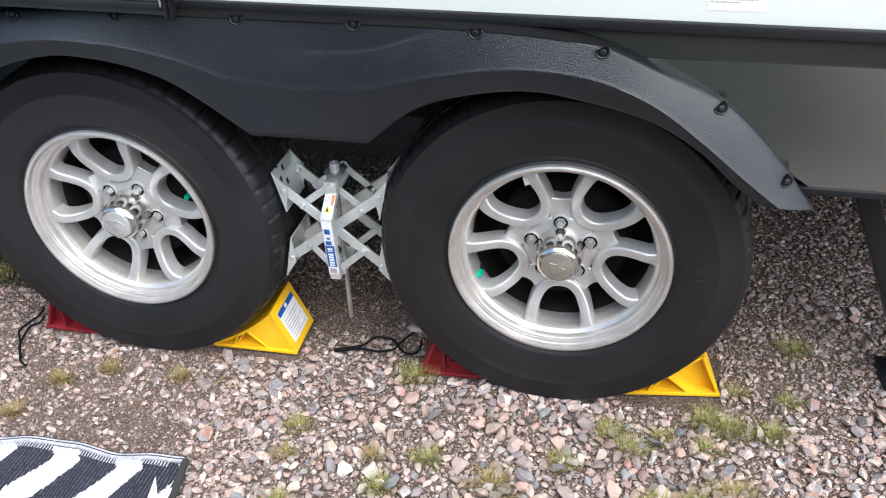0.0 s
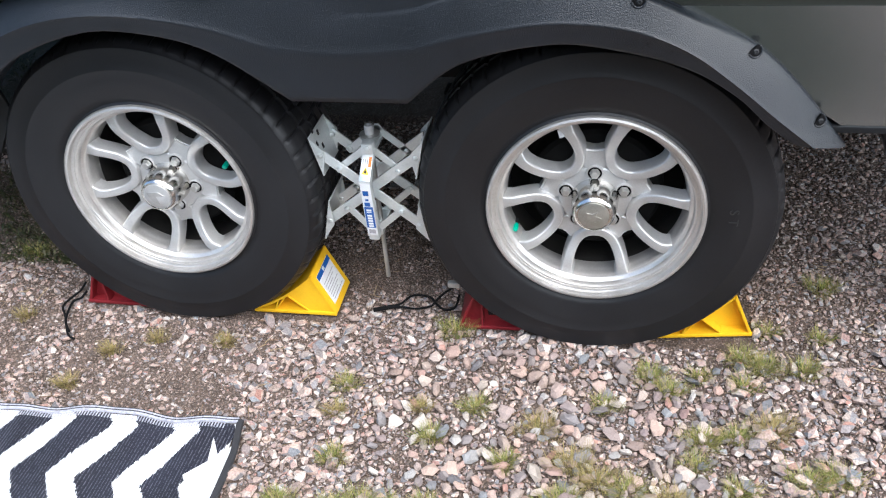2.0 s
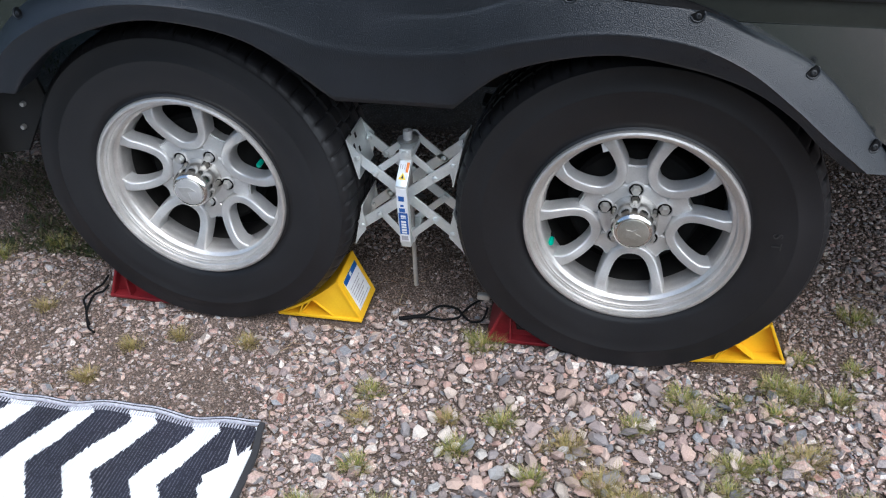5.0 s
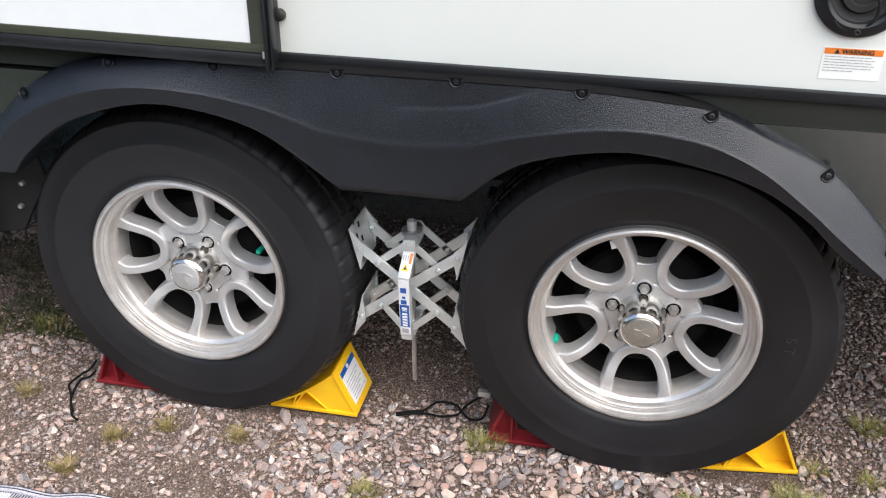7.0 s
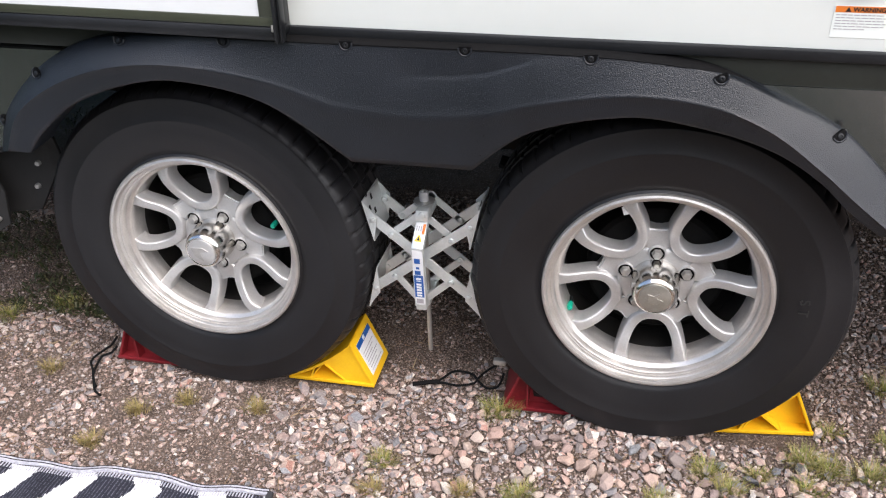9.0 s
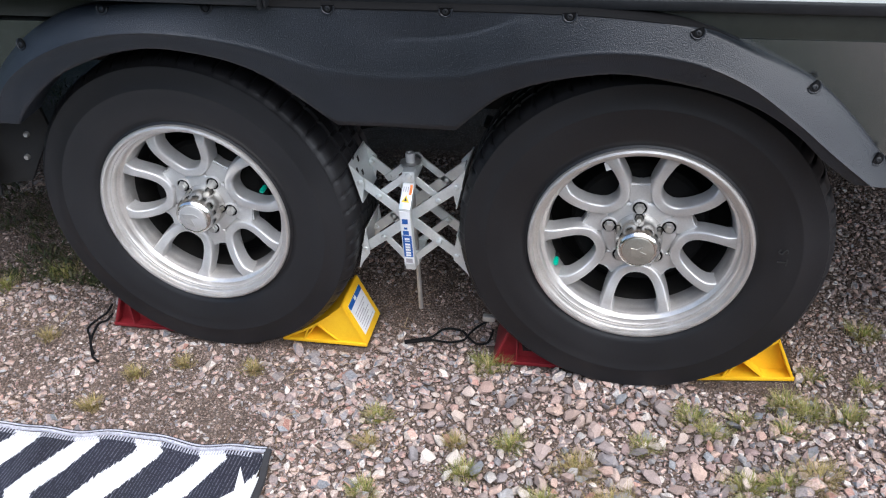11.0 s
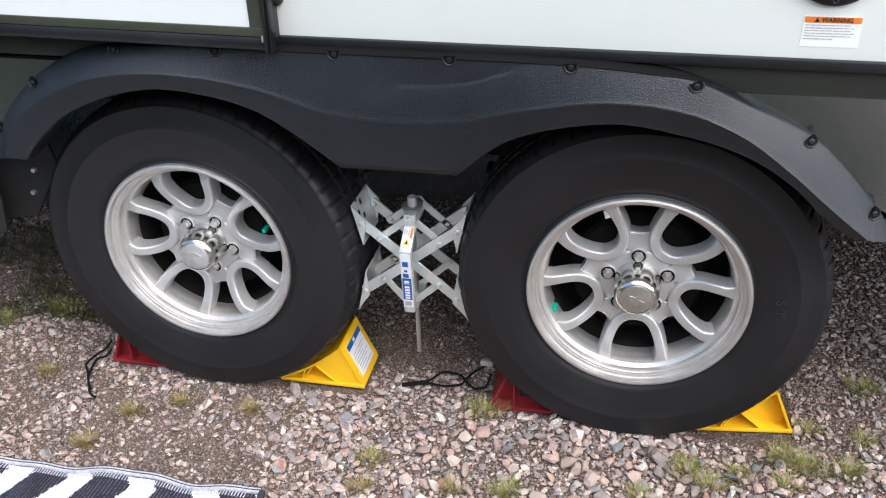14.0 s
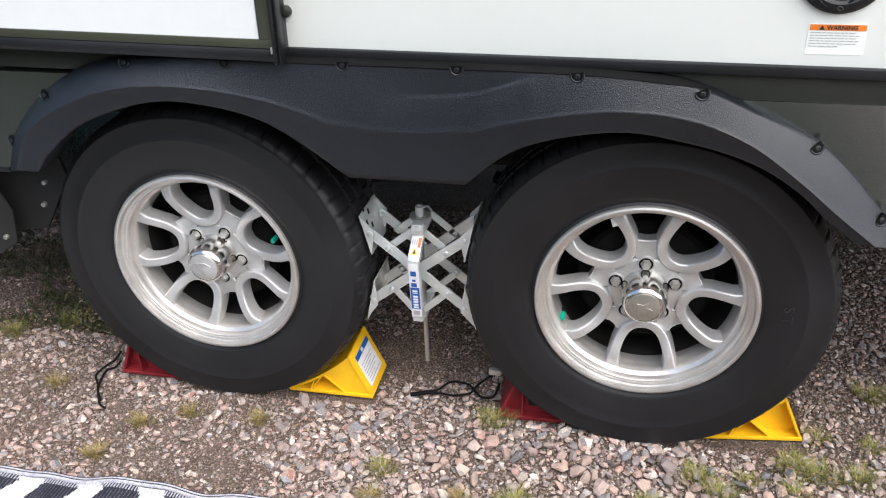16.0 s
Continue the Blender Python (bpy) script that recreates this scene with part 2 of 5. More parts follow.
M_WARNYELLOW = surface("yellow_print", (0.75, 0.55, 0.03), (0.82, 0.62, 0.05), rough=0.4, relief=0)
M_DRUM = surface("shade_black_brake_drum", (0.002, 0.002, 0.002), (0.007, 0.0066, 0.006), rough=0.85, scale=10, grain=160, relief=0.3, spec=0.15)
M_GREEN = surface("green_valve_cap", (0.0, 0.32, 0.2), (0.005, 0.42, 0.27), rough=0.4, relief=0)
M_CORD = surface("black_cord", (0.003, 0.003, 0.0035), (0.009, 0.009, 0.009), rough=0.85, grain=600, relief=0.6, spec=0.15)
M_PALE = surface("pale_woven_edge", (0.24, 0.24, 0.28), (0.58, 0.58, 0.63), rough=0.7, scale=160, grain=700, relief=0.5)
M_HEM = surface("charcoal_binding", (0.018, 0.018, 0.02), (0.034, 0.033, 0.036), rough=0.8, grain=900, relief=0.4)


def rug_material():
    """Woven plastic straw: a white zigzag on charcoal, with the ribs of the weave."""
    m, nt, b = tree("woven_zigzag")
    sep = nt.nodes.new("ShaderNodeSeparateXYZ")
    nt.links.new(coords(nt), sep.inputs[0])
    x, y = sep.outputs[0], sep.outputs[1]

    def calc(op, a, c, d=None):
        n = node(nt, "Math", op=op)
        for i, v in enumerate((a, c, d)):
            if v is None:
                continue
            if isinstance(v, (int, float)):
                n.inputs[i].default_value = v
            else:
                nt.links.new(v, n.inputs[i])
        return n.outputs[0]

    zig = calc("PINGPONG", calc("ADD", y, 0.501 + 0.28), 0.14)          # 0 at the left-hand corners
    stretch = nt.nodes.new("ShaderNodeMapping")
    stretch.inputs["Scale"].default_value = (330, 70, 1)
    nt.links.new(coords(nt), stretch.inputs["Vector"])
    rag = node(nt, "TexNoise", Scale=1.0, Detail=2.0)
    nt.links.new(stretch.outputs[0], rag.inputs["Vector"])
    ragged = calc("MULTIPLY", calc("SUBTRACT", rag.outputs["Fac"], 0.5), 0.02)
    along = calc("ADD", calc("MULTIPLY_ADD", calc("ADD", y, 0.483), 0.1, calc("MULTIPLY_ADD", zig, -0.58, x)), ragged)
    cell = calc("FRACT", calc("DIVIDE", calc("ADD", along, 0.706 + 1.4), 0.14), 0)
    white = calc("LESS_THAN", cell, 0.42)
    rib = calc("PINGPONG", x, 0.0036)
    fleck = calc("GREATER_THAN", calc("MULTIPLY", calc("GREATER_THAN", rib, 0.0026), noise_tex(nt, 300, 1)), 0.47)
    stain = noise_tex(nt, 7, 5)
    dark = ramp(nt, stain, [(0.3, (0.006, 0.0065, 0.013)), (0.7, (0.014, 0.015, 0.027))])
    light = ramp(nt, stain, [(0.3, (0.62, 0.63, 0.64)), (0.7, (0.78, 0.79, 0.8))])
    fl = nt.nodes.new("ShaderNodeMix")
    fl.data_type = "RGBA"
    nt.links.new(calc("MULTIPLY", fleck, 0.3), fl.inputs["Factor"])
    nt.links.new(dark, fl.inputs[6])
    fl.inputs[7].default_value = (0.32, 0.32, 0.38, 1)
    mx = nt.nodes.new("ShaderNodeMix")
    mx.data_type = "RGBA"
    nt.links.new(white, mx.inputs["Factor"])
    nt.links.new(fl.outputs[2], mx.inputs[6])
    nt.links.new(light, mx.inputs[7])
    nt.links.new(mx.outputs[2], b.inputs["Base Color"])
    b.inputs["Roughness"].default_value = 0.55
    bump(nt, b, rib, 0.8, 0.3)
    return m


M_RUG = rug_material()


# ---------------- building tools ----------------
def smooth01(t):
    t = max(0.0, min(1.0, t))
    return t * t * (3 - 2 * t)


def part(name, bm, material, parent=None, label="", smooth=True, angle=38):
    me = bpy.data.meshes.new(name)
    bm.normal_update()
    bm.to_mesh(me)
    bm.free()
    me.materials.append(material)
    if smooth:
        me.shade_smooth()
        me.set_sharp_from_angle(angle=radians(angle))
    ob = new(name, me)
    if parent is not None:
        ob.parent = parent
    if label:
        ob["label"] = label
    return ob


def thing(name, label, category, group="", at=(0, 0, 0), kind=""):
    ob = new(name)
    ob.empty_display_size = 0.05
    ob.location = at
    return tagged(ob, label, category, group, kind)


def add_box(bm, lo, hi, m=None, bevel=0.0):
    r = bmesh.ops.create_cube(bm, size=1.0)
    vs = r["verts"]
    for v in vs:
        v.co = Vector([lo[i] + (hi[i] - lo[i]) * (v.co[i] + 0.5) for i in range(3)])
    if bevel:
        es = list({e for v in vs for e in v.link_edges})
        out = bmesh.ops.bevel(bm, geom=es, offset=bevel, segments=2, profile=0.5, affect="EDGES")
        vs = list({v for f in out["faces"] for v in f.verts} | {v for v in vs if v.is_valid})
    if m is not None:
        bmesh.ops.transform(bm, matrix=m, verts=vs)
    return vs


def box(lo, hi, m=None, bevel=0.0):
    bm = bmesh.new()
    add_box(bm, lo, hi, m, bevel)
    return bm


def lathe(profile, n=96, bm=None, centre=(0, 0, 0), offset=None):
    """Turns (radius, y) points about the y axis."""
    bm = bm or bmesh.new()
    rings = []
    for j, (r, y) in enumerate(profile):
        ring = []
        for i in range(n):
            a = 2 * math.pi * i / n
            rr, yy = (r, y) if offset is None else offset(j, i, r, y)
            ring.append(bm.verts.new((centre[0] + rr * math.cos(a), centre[1] + yy, centre[2] + rr * math.sin(a))))
        rings.append(ring)
    for p, q in zip(rings, rings[1:]):
        for i in range(n):
            k = (i + 1) % n
            bm.faces.new((p[i], p[k], q[k], q[i]))
    for ring, (r, y) in ((rings[0], profile[0]), (rings[-1], profile[-1])):
        if 0 < r < 0.02:
            bm.faces.new(ring)
    bmesh.ops.recalc_face_normals(bm, faces=bm.faces[:])
    return bm


def sweep(path, ring_at, closed_ends=True, bm=None):
    """Rings of points along a path, skinned. ring_at(i) gives the ring's points."""
    bm = bm or bmesh.new()
    rings = [[bm.verts.new(p) for p in ring_at(i)] for i in range(len(path))]
    n = len(rings[0])
    for p, q in zip(rings, rings[1:]):
        for i in range(n):
            bm.faces.new((p[i], p[(i + 1) % n], q[(i + 1) % n], q[i]))
    if closed_ends:
        bm.faces.new(rings[0])
        bm.faces.new(rings[-1])
    bmesh.ops.recalc_face_normals(bm, faces=bm.faces[:])
    return bm


def tube(points, radius, n=8, bm=None):
    pts = [Vector(p) for p in points]

    def ring(i):
        d = (pts[min(i + 1, len(pts) - 1)] - pts[max(i - 1, 0)]).normalized()
        u = d.cross(Vector((0.31, 0.22, 0.93))).normalized()
        v = d.cross(u)
        return [pts[i] + radius * (math.cos(a) * u + math.sin(a) * v) for a in (2 * math.pi * k / n for k in range(n))]

    return sweep(pts, ring, bm=bm)


def spline(pts, per=8):
    """A smooth curve through points (Catmull-Rom)."""
    pts = [Vector(p) for p in pts]
    out = []
    for i in range(len(pts) - 1):
        a, b, c, d = pts[max(i - 1, 0)], pts[i], pts[i + 1], pts[min(i + 2, len(pts) - 1)]
        for k in range(per):
            t = k / per
            out.append(0.5 * ((2 * b) + (c - a) * t + (2 * a - 5 * b + 4 * c - d) * t * t + (3 * b - 3 * c + d - a) * t ** 3))
    return out + [pts[-1]]


def plate(outline, thick, m=None, bevel=0.0, bm=None):
    """A flat plate: an outline in x and z, thick along y (from 0 to thick)."""
    bm = bm or bmesh.new()
    a = [bm.verts.new((x, 0, z)) for x, z in outline]
    b = [bm.verts.new((x, thick, z)) for x, z in outline]
    fs = [bm.faces.new(a), bm.faces.new(b[::-1])]
    for i in range(len(a)):
        k = (i + 1) % len(a)
        fs.append(bm.faces.new((a[i], b[i], b[k], a[k])))
    bmesh.ops.recalc_face_normals(bm, faces=fs)
    vs = a + b
    if bevel:
        es = list({e for f in fs for e in f.edges})
        out = bmesh.ops.bevel(bm, geom=es, offset=bevel, segments=1, affect="EDGES")
        vs = list({v for f in out["faces"] for v in f.verts})
    if m is not None:
        bmesh.ops.transform(bm, matrix=m, verts=vs)
    return bm


def lettering(name, text, size, material, m, parent=None, extrude=0.0004, bold=0.0):
    cu = bpy.data.curves.new(name, "FONT")
    cu.body, cu.size, cu.extrude, cu.offset = text, size, extrude, bold
    cu.align_x, cu.align_y = "CENTER", "CENTER"
    tmp = new(name, cu)
    me = bpy.data.meshes.new_from_object(tmp.evaluated_get(bpy.context.evaluated_depsgraph_get()))
    bpy.data.objects.remove(tmp)
    me.materials.clear()
    me.materials.append(material)
    ob = new(name, me)
    ob.matrix_local = m
    if parent is not None:
        ob.parent = parent
    return ob


# ---------------- ground ----------------
def height(x, y):
    p = Vector((x, y, 0.0))
    near = 1.0 / (1.0 + (x * x + y * y) / 9.0)
    return -0.006 + near * (0.007 * (noise.noise(p * 2.3)) + 0.004 * noise.noise(p * 9.0) + 0.002 * noise.noise(p * 31.0))


def axis_steps(lo, hi, step, far):
    mid = list(np.arange(lo, hi + 1e-6, step))
    out, d = [], step
    while d < far:
        d *= 1.7
        out.append(d)
    return [lo - s for s in reversed(out)] + mid + [hi + s for s in out]


def ground_sheet():
    xs, ys = axis_steps(-1.7, 1.9, 0.02, 900), axis_steps(-0.9, 1.5, 0.02, 900)
    verts = [(x, y, height(x, y)) for y in ys for x in xs]
    n = len(xs)
    faces = [(j * n + i, j * n + i + 1, (j + 1) * n + i + 1, (j + 1) * n + i) for j in range(len(ys) - 1) for i in range(n - 1)]
    me = bpy.data.meshes.new("ground")
    me.from_pydata(verts, [], faces)
    me.materials.append(M_DIRT)
    me.shade_smooth()
    return tagged(new("ground", me), "packed brown dirt under loose pink and grey gravel", "ground", kind="structure")


ground = ground_sheet()
HUB_Z, HUB_X = 0.345, 0.466


def woods():
    """An unseen ring of woods, added to block low sky and darken reflections."""
    M_WOODS = surface("unseen_foliage", (0.014, 0.024, 0.009), (0.055, 0.085, 0.03), rough=0.8, scale=0.9, grain=6, relief=0.6, depth=0.2)
    bm = bmesh.new()
    rows = []
    for j in range(22):
        row = []
        for i in range(300):
            a = radians(360 * i / 300)
            # lower to left and right, so more sky reflects in the flare's ends
            tall = (5.0 + 4.5 * max(0.0, -math.sin(a))) * (0.35 + 0.65 * abs(math.sin(a)) ** 1.5) + 1.2 * noise.noise(Vector((3 * math.cos(a), 3 * math.sin(a), 7.0))) + 1.2 * noise.noise(Vector((12 * math.cos(a), 12 * math.sin(a), 1.0)))
            v = j / 21
            p = Vector((17 * math.cos(a), 17 * math.sin(a), tall * v - 0.1))
            d = 1.1 * noise.noise(p * 0.55) + 0.6 * noise.noise(p * 1.7) - 1.6 * v * v
            p += Vector((-math.cos(a), -math.sin(a), 0.25)) * d
            row.append(bm.verts.new(p))
        rows.append(row)
    for a, b in zip(rows, rows[1:]):
        for i in range(300):
            k = (i + 1) % 300
            bm.faces.new((a[i], a[k], b[k], b[i]))
    ob = part("backdrop", bm, M_WOODS)
    return tagged(ob, "unseen dark green ring of woods, added to block low sky light", "woods", kind="structure")


woods()


# ---------------- trailer body ----------------
trailer = thing("trailer", "white travel trailer with graphite skirt on tandem wheels", "trailer", at=(0, 0, 0))
WALL = -0.034
part("upper_wall", box((-3.2, WALL, 0.838), (2.3, 0.0, 2.75), bevel=0.001), M_WHITE, trailer, "glossy white fibreglass side wall")
part("side_band", box((-3.2, WALL + 0.004, 0.777), (2.3, 0.0, 0.824), bevel=0.001), M_BAND, trailer, "dark olive metal band")
part("rub_rail", box((-3.2, WALL - 0.008, 0.820), (2.3, WALL + 0.006, 0.8385), bevel=0.0035), M_TRIM, trailer, "black vinyl rub rail")
nose_up = Matrix.Translation((0.8, 0, 0.83)) @ Matrix.Rotation(radians(0.34), 4, "Y") @ Matrix.Translation((-0.8, 0, -0.83))
for piece in trailer.children:
    piece.matrix_local = nose_up
part("skirt_lip", box((0.80, WALL - 0.002, 0.556), (2.3, 0.02, 0.568), bevel=0.002), M_TRIM, trailer)
part("skirt_lip", box((-3.2, WALL - 0.002, 0.556), (-0.86, 0.02, 0.568), bevel=0.002), M_TRIM, trailer)
part("far_wall", box((-3.2, 2.3, 0.567), (2.3, 2.34, 2.75)), M_WHITE, trailer)
part("roof", box((-3.2, WALL, 2.75), (2.3, 2.34, 2.8)), M_WHITE, trailer)
part("end_wall", box((-3.24, WALL, 0.567), (-3.2, 2.34, 2.8)), M_WHITE, trailer)
# unseen rear end, placed this near to let light in underneath
part("end_wall", box((2.3, WALL, 0.567), (2.34, 2.34, 2.8)), M_WHITE, trailer)
part("underbelly", box((-3.2, 0.32, 0.60), (2.3, 2.3, 0.62)), M_DARK, trailer)
part("wheel_well_top", box((-0.86, 0.0, 0.79), (0.86, 0.34, 0.80)), M_DARK, trailer)
part("wheel_well_side", box((-0.86, 0.33, 0.56), (0.86, 0.34, 0.80)), M_DARK, trailer)
part("floor_edge", box((-3.2, 0.0, 0.57), (-0.86, 0.34, 0.60)), M_DARK, trailer)
part("floor_edge", box((0.86, 0.0, 0.57), (2.3, 0.34, 0.60)), M_DARK, trailer)
part("frame_rail", box((-3.2, 0.36, 0.545), (-0.56, 0.41, 0.60), bevel=0.004), M_DARK, trailer)
part("frame_rail", box((-0.558, 0.36, 0.46), (2.3, 0.41, 0.60), bevel=0.004), M_DARK, trailer)
part("frame_rail", box((-3.2, 1.86, 0.46), (2.3, 1.91, 0.60), bevel=0.004), M_DARK, trailer)
for sx in (-1, 1):
    axle = lathe([(0.038, 0.16), (0.038, 2.1)], 20, centre=(sx * HUB_X, 0, HUB_Z))
    part("axle", axle, M_DARK, trailer)
# leaf springs under the frame rail
for sx in (-1, 1):
    for k in range(3):
        ln = 0.36 - 0.08 * k
        pts = [(sx * HUB_X + ln * u, 0.385, 0.415 - 0.012 * k - 0.05 * (1 - u * u)) for u in np.linspace(-1, 1, 13)]
        part("spring_leaf", sweep(pts, lambda i, p=pts: [(p[i][0], p[i][1] + a, p[i][2] + c) for a, c in ((-0.025, 0), (0.025, 0), (0.025, 0.009), (-0.025, 0.009))]), M_DARK, trailer)


# wheel-arch flare: three lines (edge on the wall, ridge, arch lip) over sixteen stations
EDGE = [(-0.850, 0.566), (-0.805, 0.660), (-0.70, 0.754), (-0.577, 0.809), (-0.42, 0.8265), (-0.26, 0.8285), (-0.12, 0.8285), (0.02, 0.8280),
        (0.14, 0.8275), (0.25, 0.8265), (0.39, 0.822), (0.515, 0.806), (0.62, 0.763), (0.72, 0.711), (0.80, 0.637), (0.885, 0.535)]
RIDGE = [(-0.795, 0.588), (-0.746, 0.670), (-0.645, 0.733), (-0.52, 0.771), (-0.38, 0.778), (-0.23, 0.755), (-0.115, 0.716), (0.02, 0.703),
         (0.15, 0.716), (0.255, 0.745), (0.385, 0.768), (0.505, 0.760), (0.602, 0.724), (0.685, 0.666), (0.754, 0.609), (0.822, 0.555)]
LIP = [(-0.750, 0.585), (-0.712, 0.628), (-0.625, 0.692), (-0.50, 0.738), (-0.385, 0.747), (-0.235, 0.711), (-0.09, 0.610), (0.02, 0.609),
       (0.128, 0.610), (0.23, 0.690), (0.385, 0.730), (0.51, 0.718), (0.613, 0.688), (0.69, 0.642), (0.745, 0.592), (0.796, 0.554)]
CREASE_X = (-0.15, -0.022, 0.043, 0.097, 0.156, 0.214, 0.237, 0.30)
CREASE_Z = (0.757, 0.765, 0.771, 0.774, 0.784, 0.803, 0.812, 0.824)     # raised crease in the panel between the wheels
PROUD = [0.088, 0.088, 0.088, 0.088, 0.086, 0.080, 0.074, 0.070, 0.074, 0.080, 0.088, 0.09, 0.09, 0.09, 0.09, 0.088]


def flare():
    per = 10

    def line(pts):
        out = []
        for a, b in ((0, 6), (6, 8), (8, 15)):
            seg = spline([(x, z, 0) for x, z in pts[a:b + 1]], per)
            out += seg if a == 0 else seg[1:]
        return out

    e, r, l = line(EDGE), line(RIDGE), line(LIP)
    pr = spline([(p, 0, 0) for p in PROUD], per)
    bm = bmesh.new()
    shade_strip = bmesh.new()
    rings, beads = [], []
    for i in range(len(e)):
        E, R, L, d = e[i], r[i], l[i], -pr[i].x
        st = i / per
        ring = [(E.x, WALL + 0.004, E.y), (E.x, WALL - 0.006, E.y - 0.001)]
        flat = smooth01((st - 3.0) / 1.8) * smooth01((13.1 - st) / 1.9)   # upright face between the wheels, sloping shoulders at the ends
        crease_z = float(np.interp(E.x, CREASE_X, CREASE_Z))
        kc = min(0.56, max(0.13, (E.y - crease_z) / max(0.02, E.y - R.y)))
        sharp = smooth01((E.x + 0.05) / 0.09) * smooth01((0.275 - E.x) / 0.05)   # how clearly the crease stands out
        tuned = (kc - 0.045, kc - 0.016, kc + 0.012, kc + 0.045, kc + 0.14, kc + 0.28, 0.87, 0.96)
        plain = (0.14, 0.3, 0.45, 0.6, 0.7, 0.79, 0.88, 0.96)
        ks = [0.008, 0.02, 0.05, 0.062, 0.074] + [p + (q - p) * sharp for p, q in zip(plain, tuned)]
        for k in ks:
            q = E.lerp(R, k)
            slope = k ** 0.7
            rise = 0.6 * (1 - (1 - min(1.0, k / 0.05)) ** 2)
            soft = rise + 0.4 * k
            if k < kc:
                creased = rise + 0.05 * k / kc
            else:
                creased = 0.685 + 0.315 * ((k - kc) / (1 - kc)) ** 0.9
            upright = soft + (creased - soft) * sharp
            f = slope + (upright - slope) * flat
            yy = (WALL - 0.007) + (d - WALL + 0.007) * f
            ring.append((q.x, yy, q.y))
        if flat > 0.25 and st < 11.8:                      # added black strip that paints the top ledge dark, thinning out at its ends
            thin = max(0.06, smooth01((11.8 - st) / 1.3) * smooth01((st - 3.6) / 0.9))
            bead = [(x, y - 0.0008 * min(j, 2), z + 0.0022 - 0.0002 * j) for j, (x, y, z) in enumerate(ring[:6])]
            bead += [(ring[5][0], ring[5][1] + 0.001, ring[5][2] - 0.0008), (ring[0][0], ring[0][1], ring[0][2] - 0.003)]
            root = Vector(ring[1])
            beads.append([shade_strip.verts.new(root.lerp(Vector(p), thin)) for p in bead])
        ring.append((R.x, d - 0.001, R.y))
        for k in (0.12, 0.5, 0.88):
            q = R.lerp(L, k)
            ring.append((q.x, d + 0.004 * k + 0.001, q.y))
        ring.append((L.x, d + 0.006, L.y))
        ring.append((L.x, d + 0.010, L.y - 0.001))
        ring.append((L.x, WALL + 0.03, L.y + 0.004))
        rings.append([bm.verts.new(p) for p in ring])
    for a, b in zip(rings, rings[1:]):
        for k in range(len(a) - 1):
            bm.faces.new((a[k], a[k + 1], b[k + 1], b[k]))
    for a in (rings[0], rings[-1]):
        bm.faces.new(a)
    bmesh.ops.recalc_face_normals(bm, faces=bm.faces[:])
    for a, q in zip(beads, beads[1:]):
        for k in range(len(a)):
            h = (k + 1) % len(a)
            shade_strip.faces.new((a[k], a[h], q[h], q[k]))
    shade_strip.faces.new(beads[0])
    shade_strip.faces.new(beads[-1])
    bmesh.ops.recalc_face_normals(shade_strip, faces=shade_strip.faces[:])
    return bm, shade_strip


# skirt sheets, cut out behind the flare
inset = [(x - 0.012 if x > 0 else x + 0.012, z - 0.012) for x, z in EDGE]
part("skirt", plate([(0.39, 0.7775), (2.3, 0.7775), (2.3, 0.567), (0.875, 0.567), *reversed(inset[11:15])], 0.03, Matrix.Translation((0, WALL + 0.002, 0))), M_SKIRT, trailer, "satin graphite metal skirt", smooth=False)
part("skirt", plate([(-0.52, 0.7775), *reversed(inset[1:3]), (-0.84, 0.567), (-3.2, 0.567), (-3.2, 0.7775)], 0.03, Matrix.Translation((0, WALL + 0.002, 0))), M_SKIRT, trailer, smooth=False)
flare_mesh, ledge_shade_mesh = flare()
fender = part("fender_flare", flare_mesh, M_FENDER, trailer, "grained black plastic double wheel-arch flare", angle=75)


# added strip: hides the ledge's highlight under a dark line
part("flare_seal", ledge_shade_mesh, M_LEDGE_SHADE, fender, "matt black strip added to keep the flare's top ledge dark")
flare_form, spare = flare()
flare_skin = BVHTree.FromBMesh(flare_form)
flare_form.free()
spare.free()


def screw_cup(x, z, turn):
    """A flare screw sunk in its half-round cup, open towards the wall."""
    hit = flare_skin.ray_cast(Vector((x, -1.0, z - 0.007)), Vector((0, 1, 0)))
    y = hit[0].y if hit[0] else WALL - 0.02
    nrm = hit[1] if hit[0] else Vector((0, -1, 0))
    if nrm.y > 0:
        nrm = -nrm
    face = Vector((0, -1, 0)).rotation_difference((nrm + Vector((0, -1.0, 0))).normalized()).to_matrix().to_4x4()
    m = Matrix.Translation((x, y, z)) @ face @ Matrix.Rotation(turn, 4, "Y")
    arc = [(0.0108 * math.cos(a), -0.0006, 0.0108 * math.sin(a)) for a in np.linspace(math.pi * 0.95, math.pi * 2.05, 15)]
    ob = part("screw_cup", tube(arc, 0.0017, 8), M_FENDER, fender)
    ob.matrix_local = m
    # flat black plate paints the shade in the cup; nothing is hollowed out
    cup = [(0.0104 * math.cos(a), 0.0104 * math.sin(a)) for a in np.linspace(math.pi, math.pi * 2, 15)]
    part("recess", plate([(-0.0104, 0.0042)] + cup + [(0.0104, 0.0042)], 0.007, Matrix.Translation((0, -0.0011, 0))), M_PIT_SHADE, ob, smooth=False)
    bm = lathe([(0.0050, -0.0010), (0.0046, -0.0020), (0.0030, -0.0026), (0.0020, -0.0026), (0.0016, -0.0016), (0.0004, -0.0016)], 16, centre=(0, 0, -0.0022))
    part("screw", bm, M_TRIM, ob)
    return ob


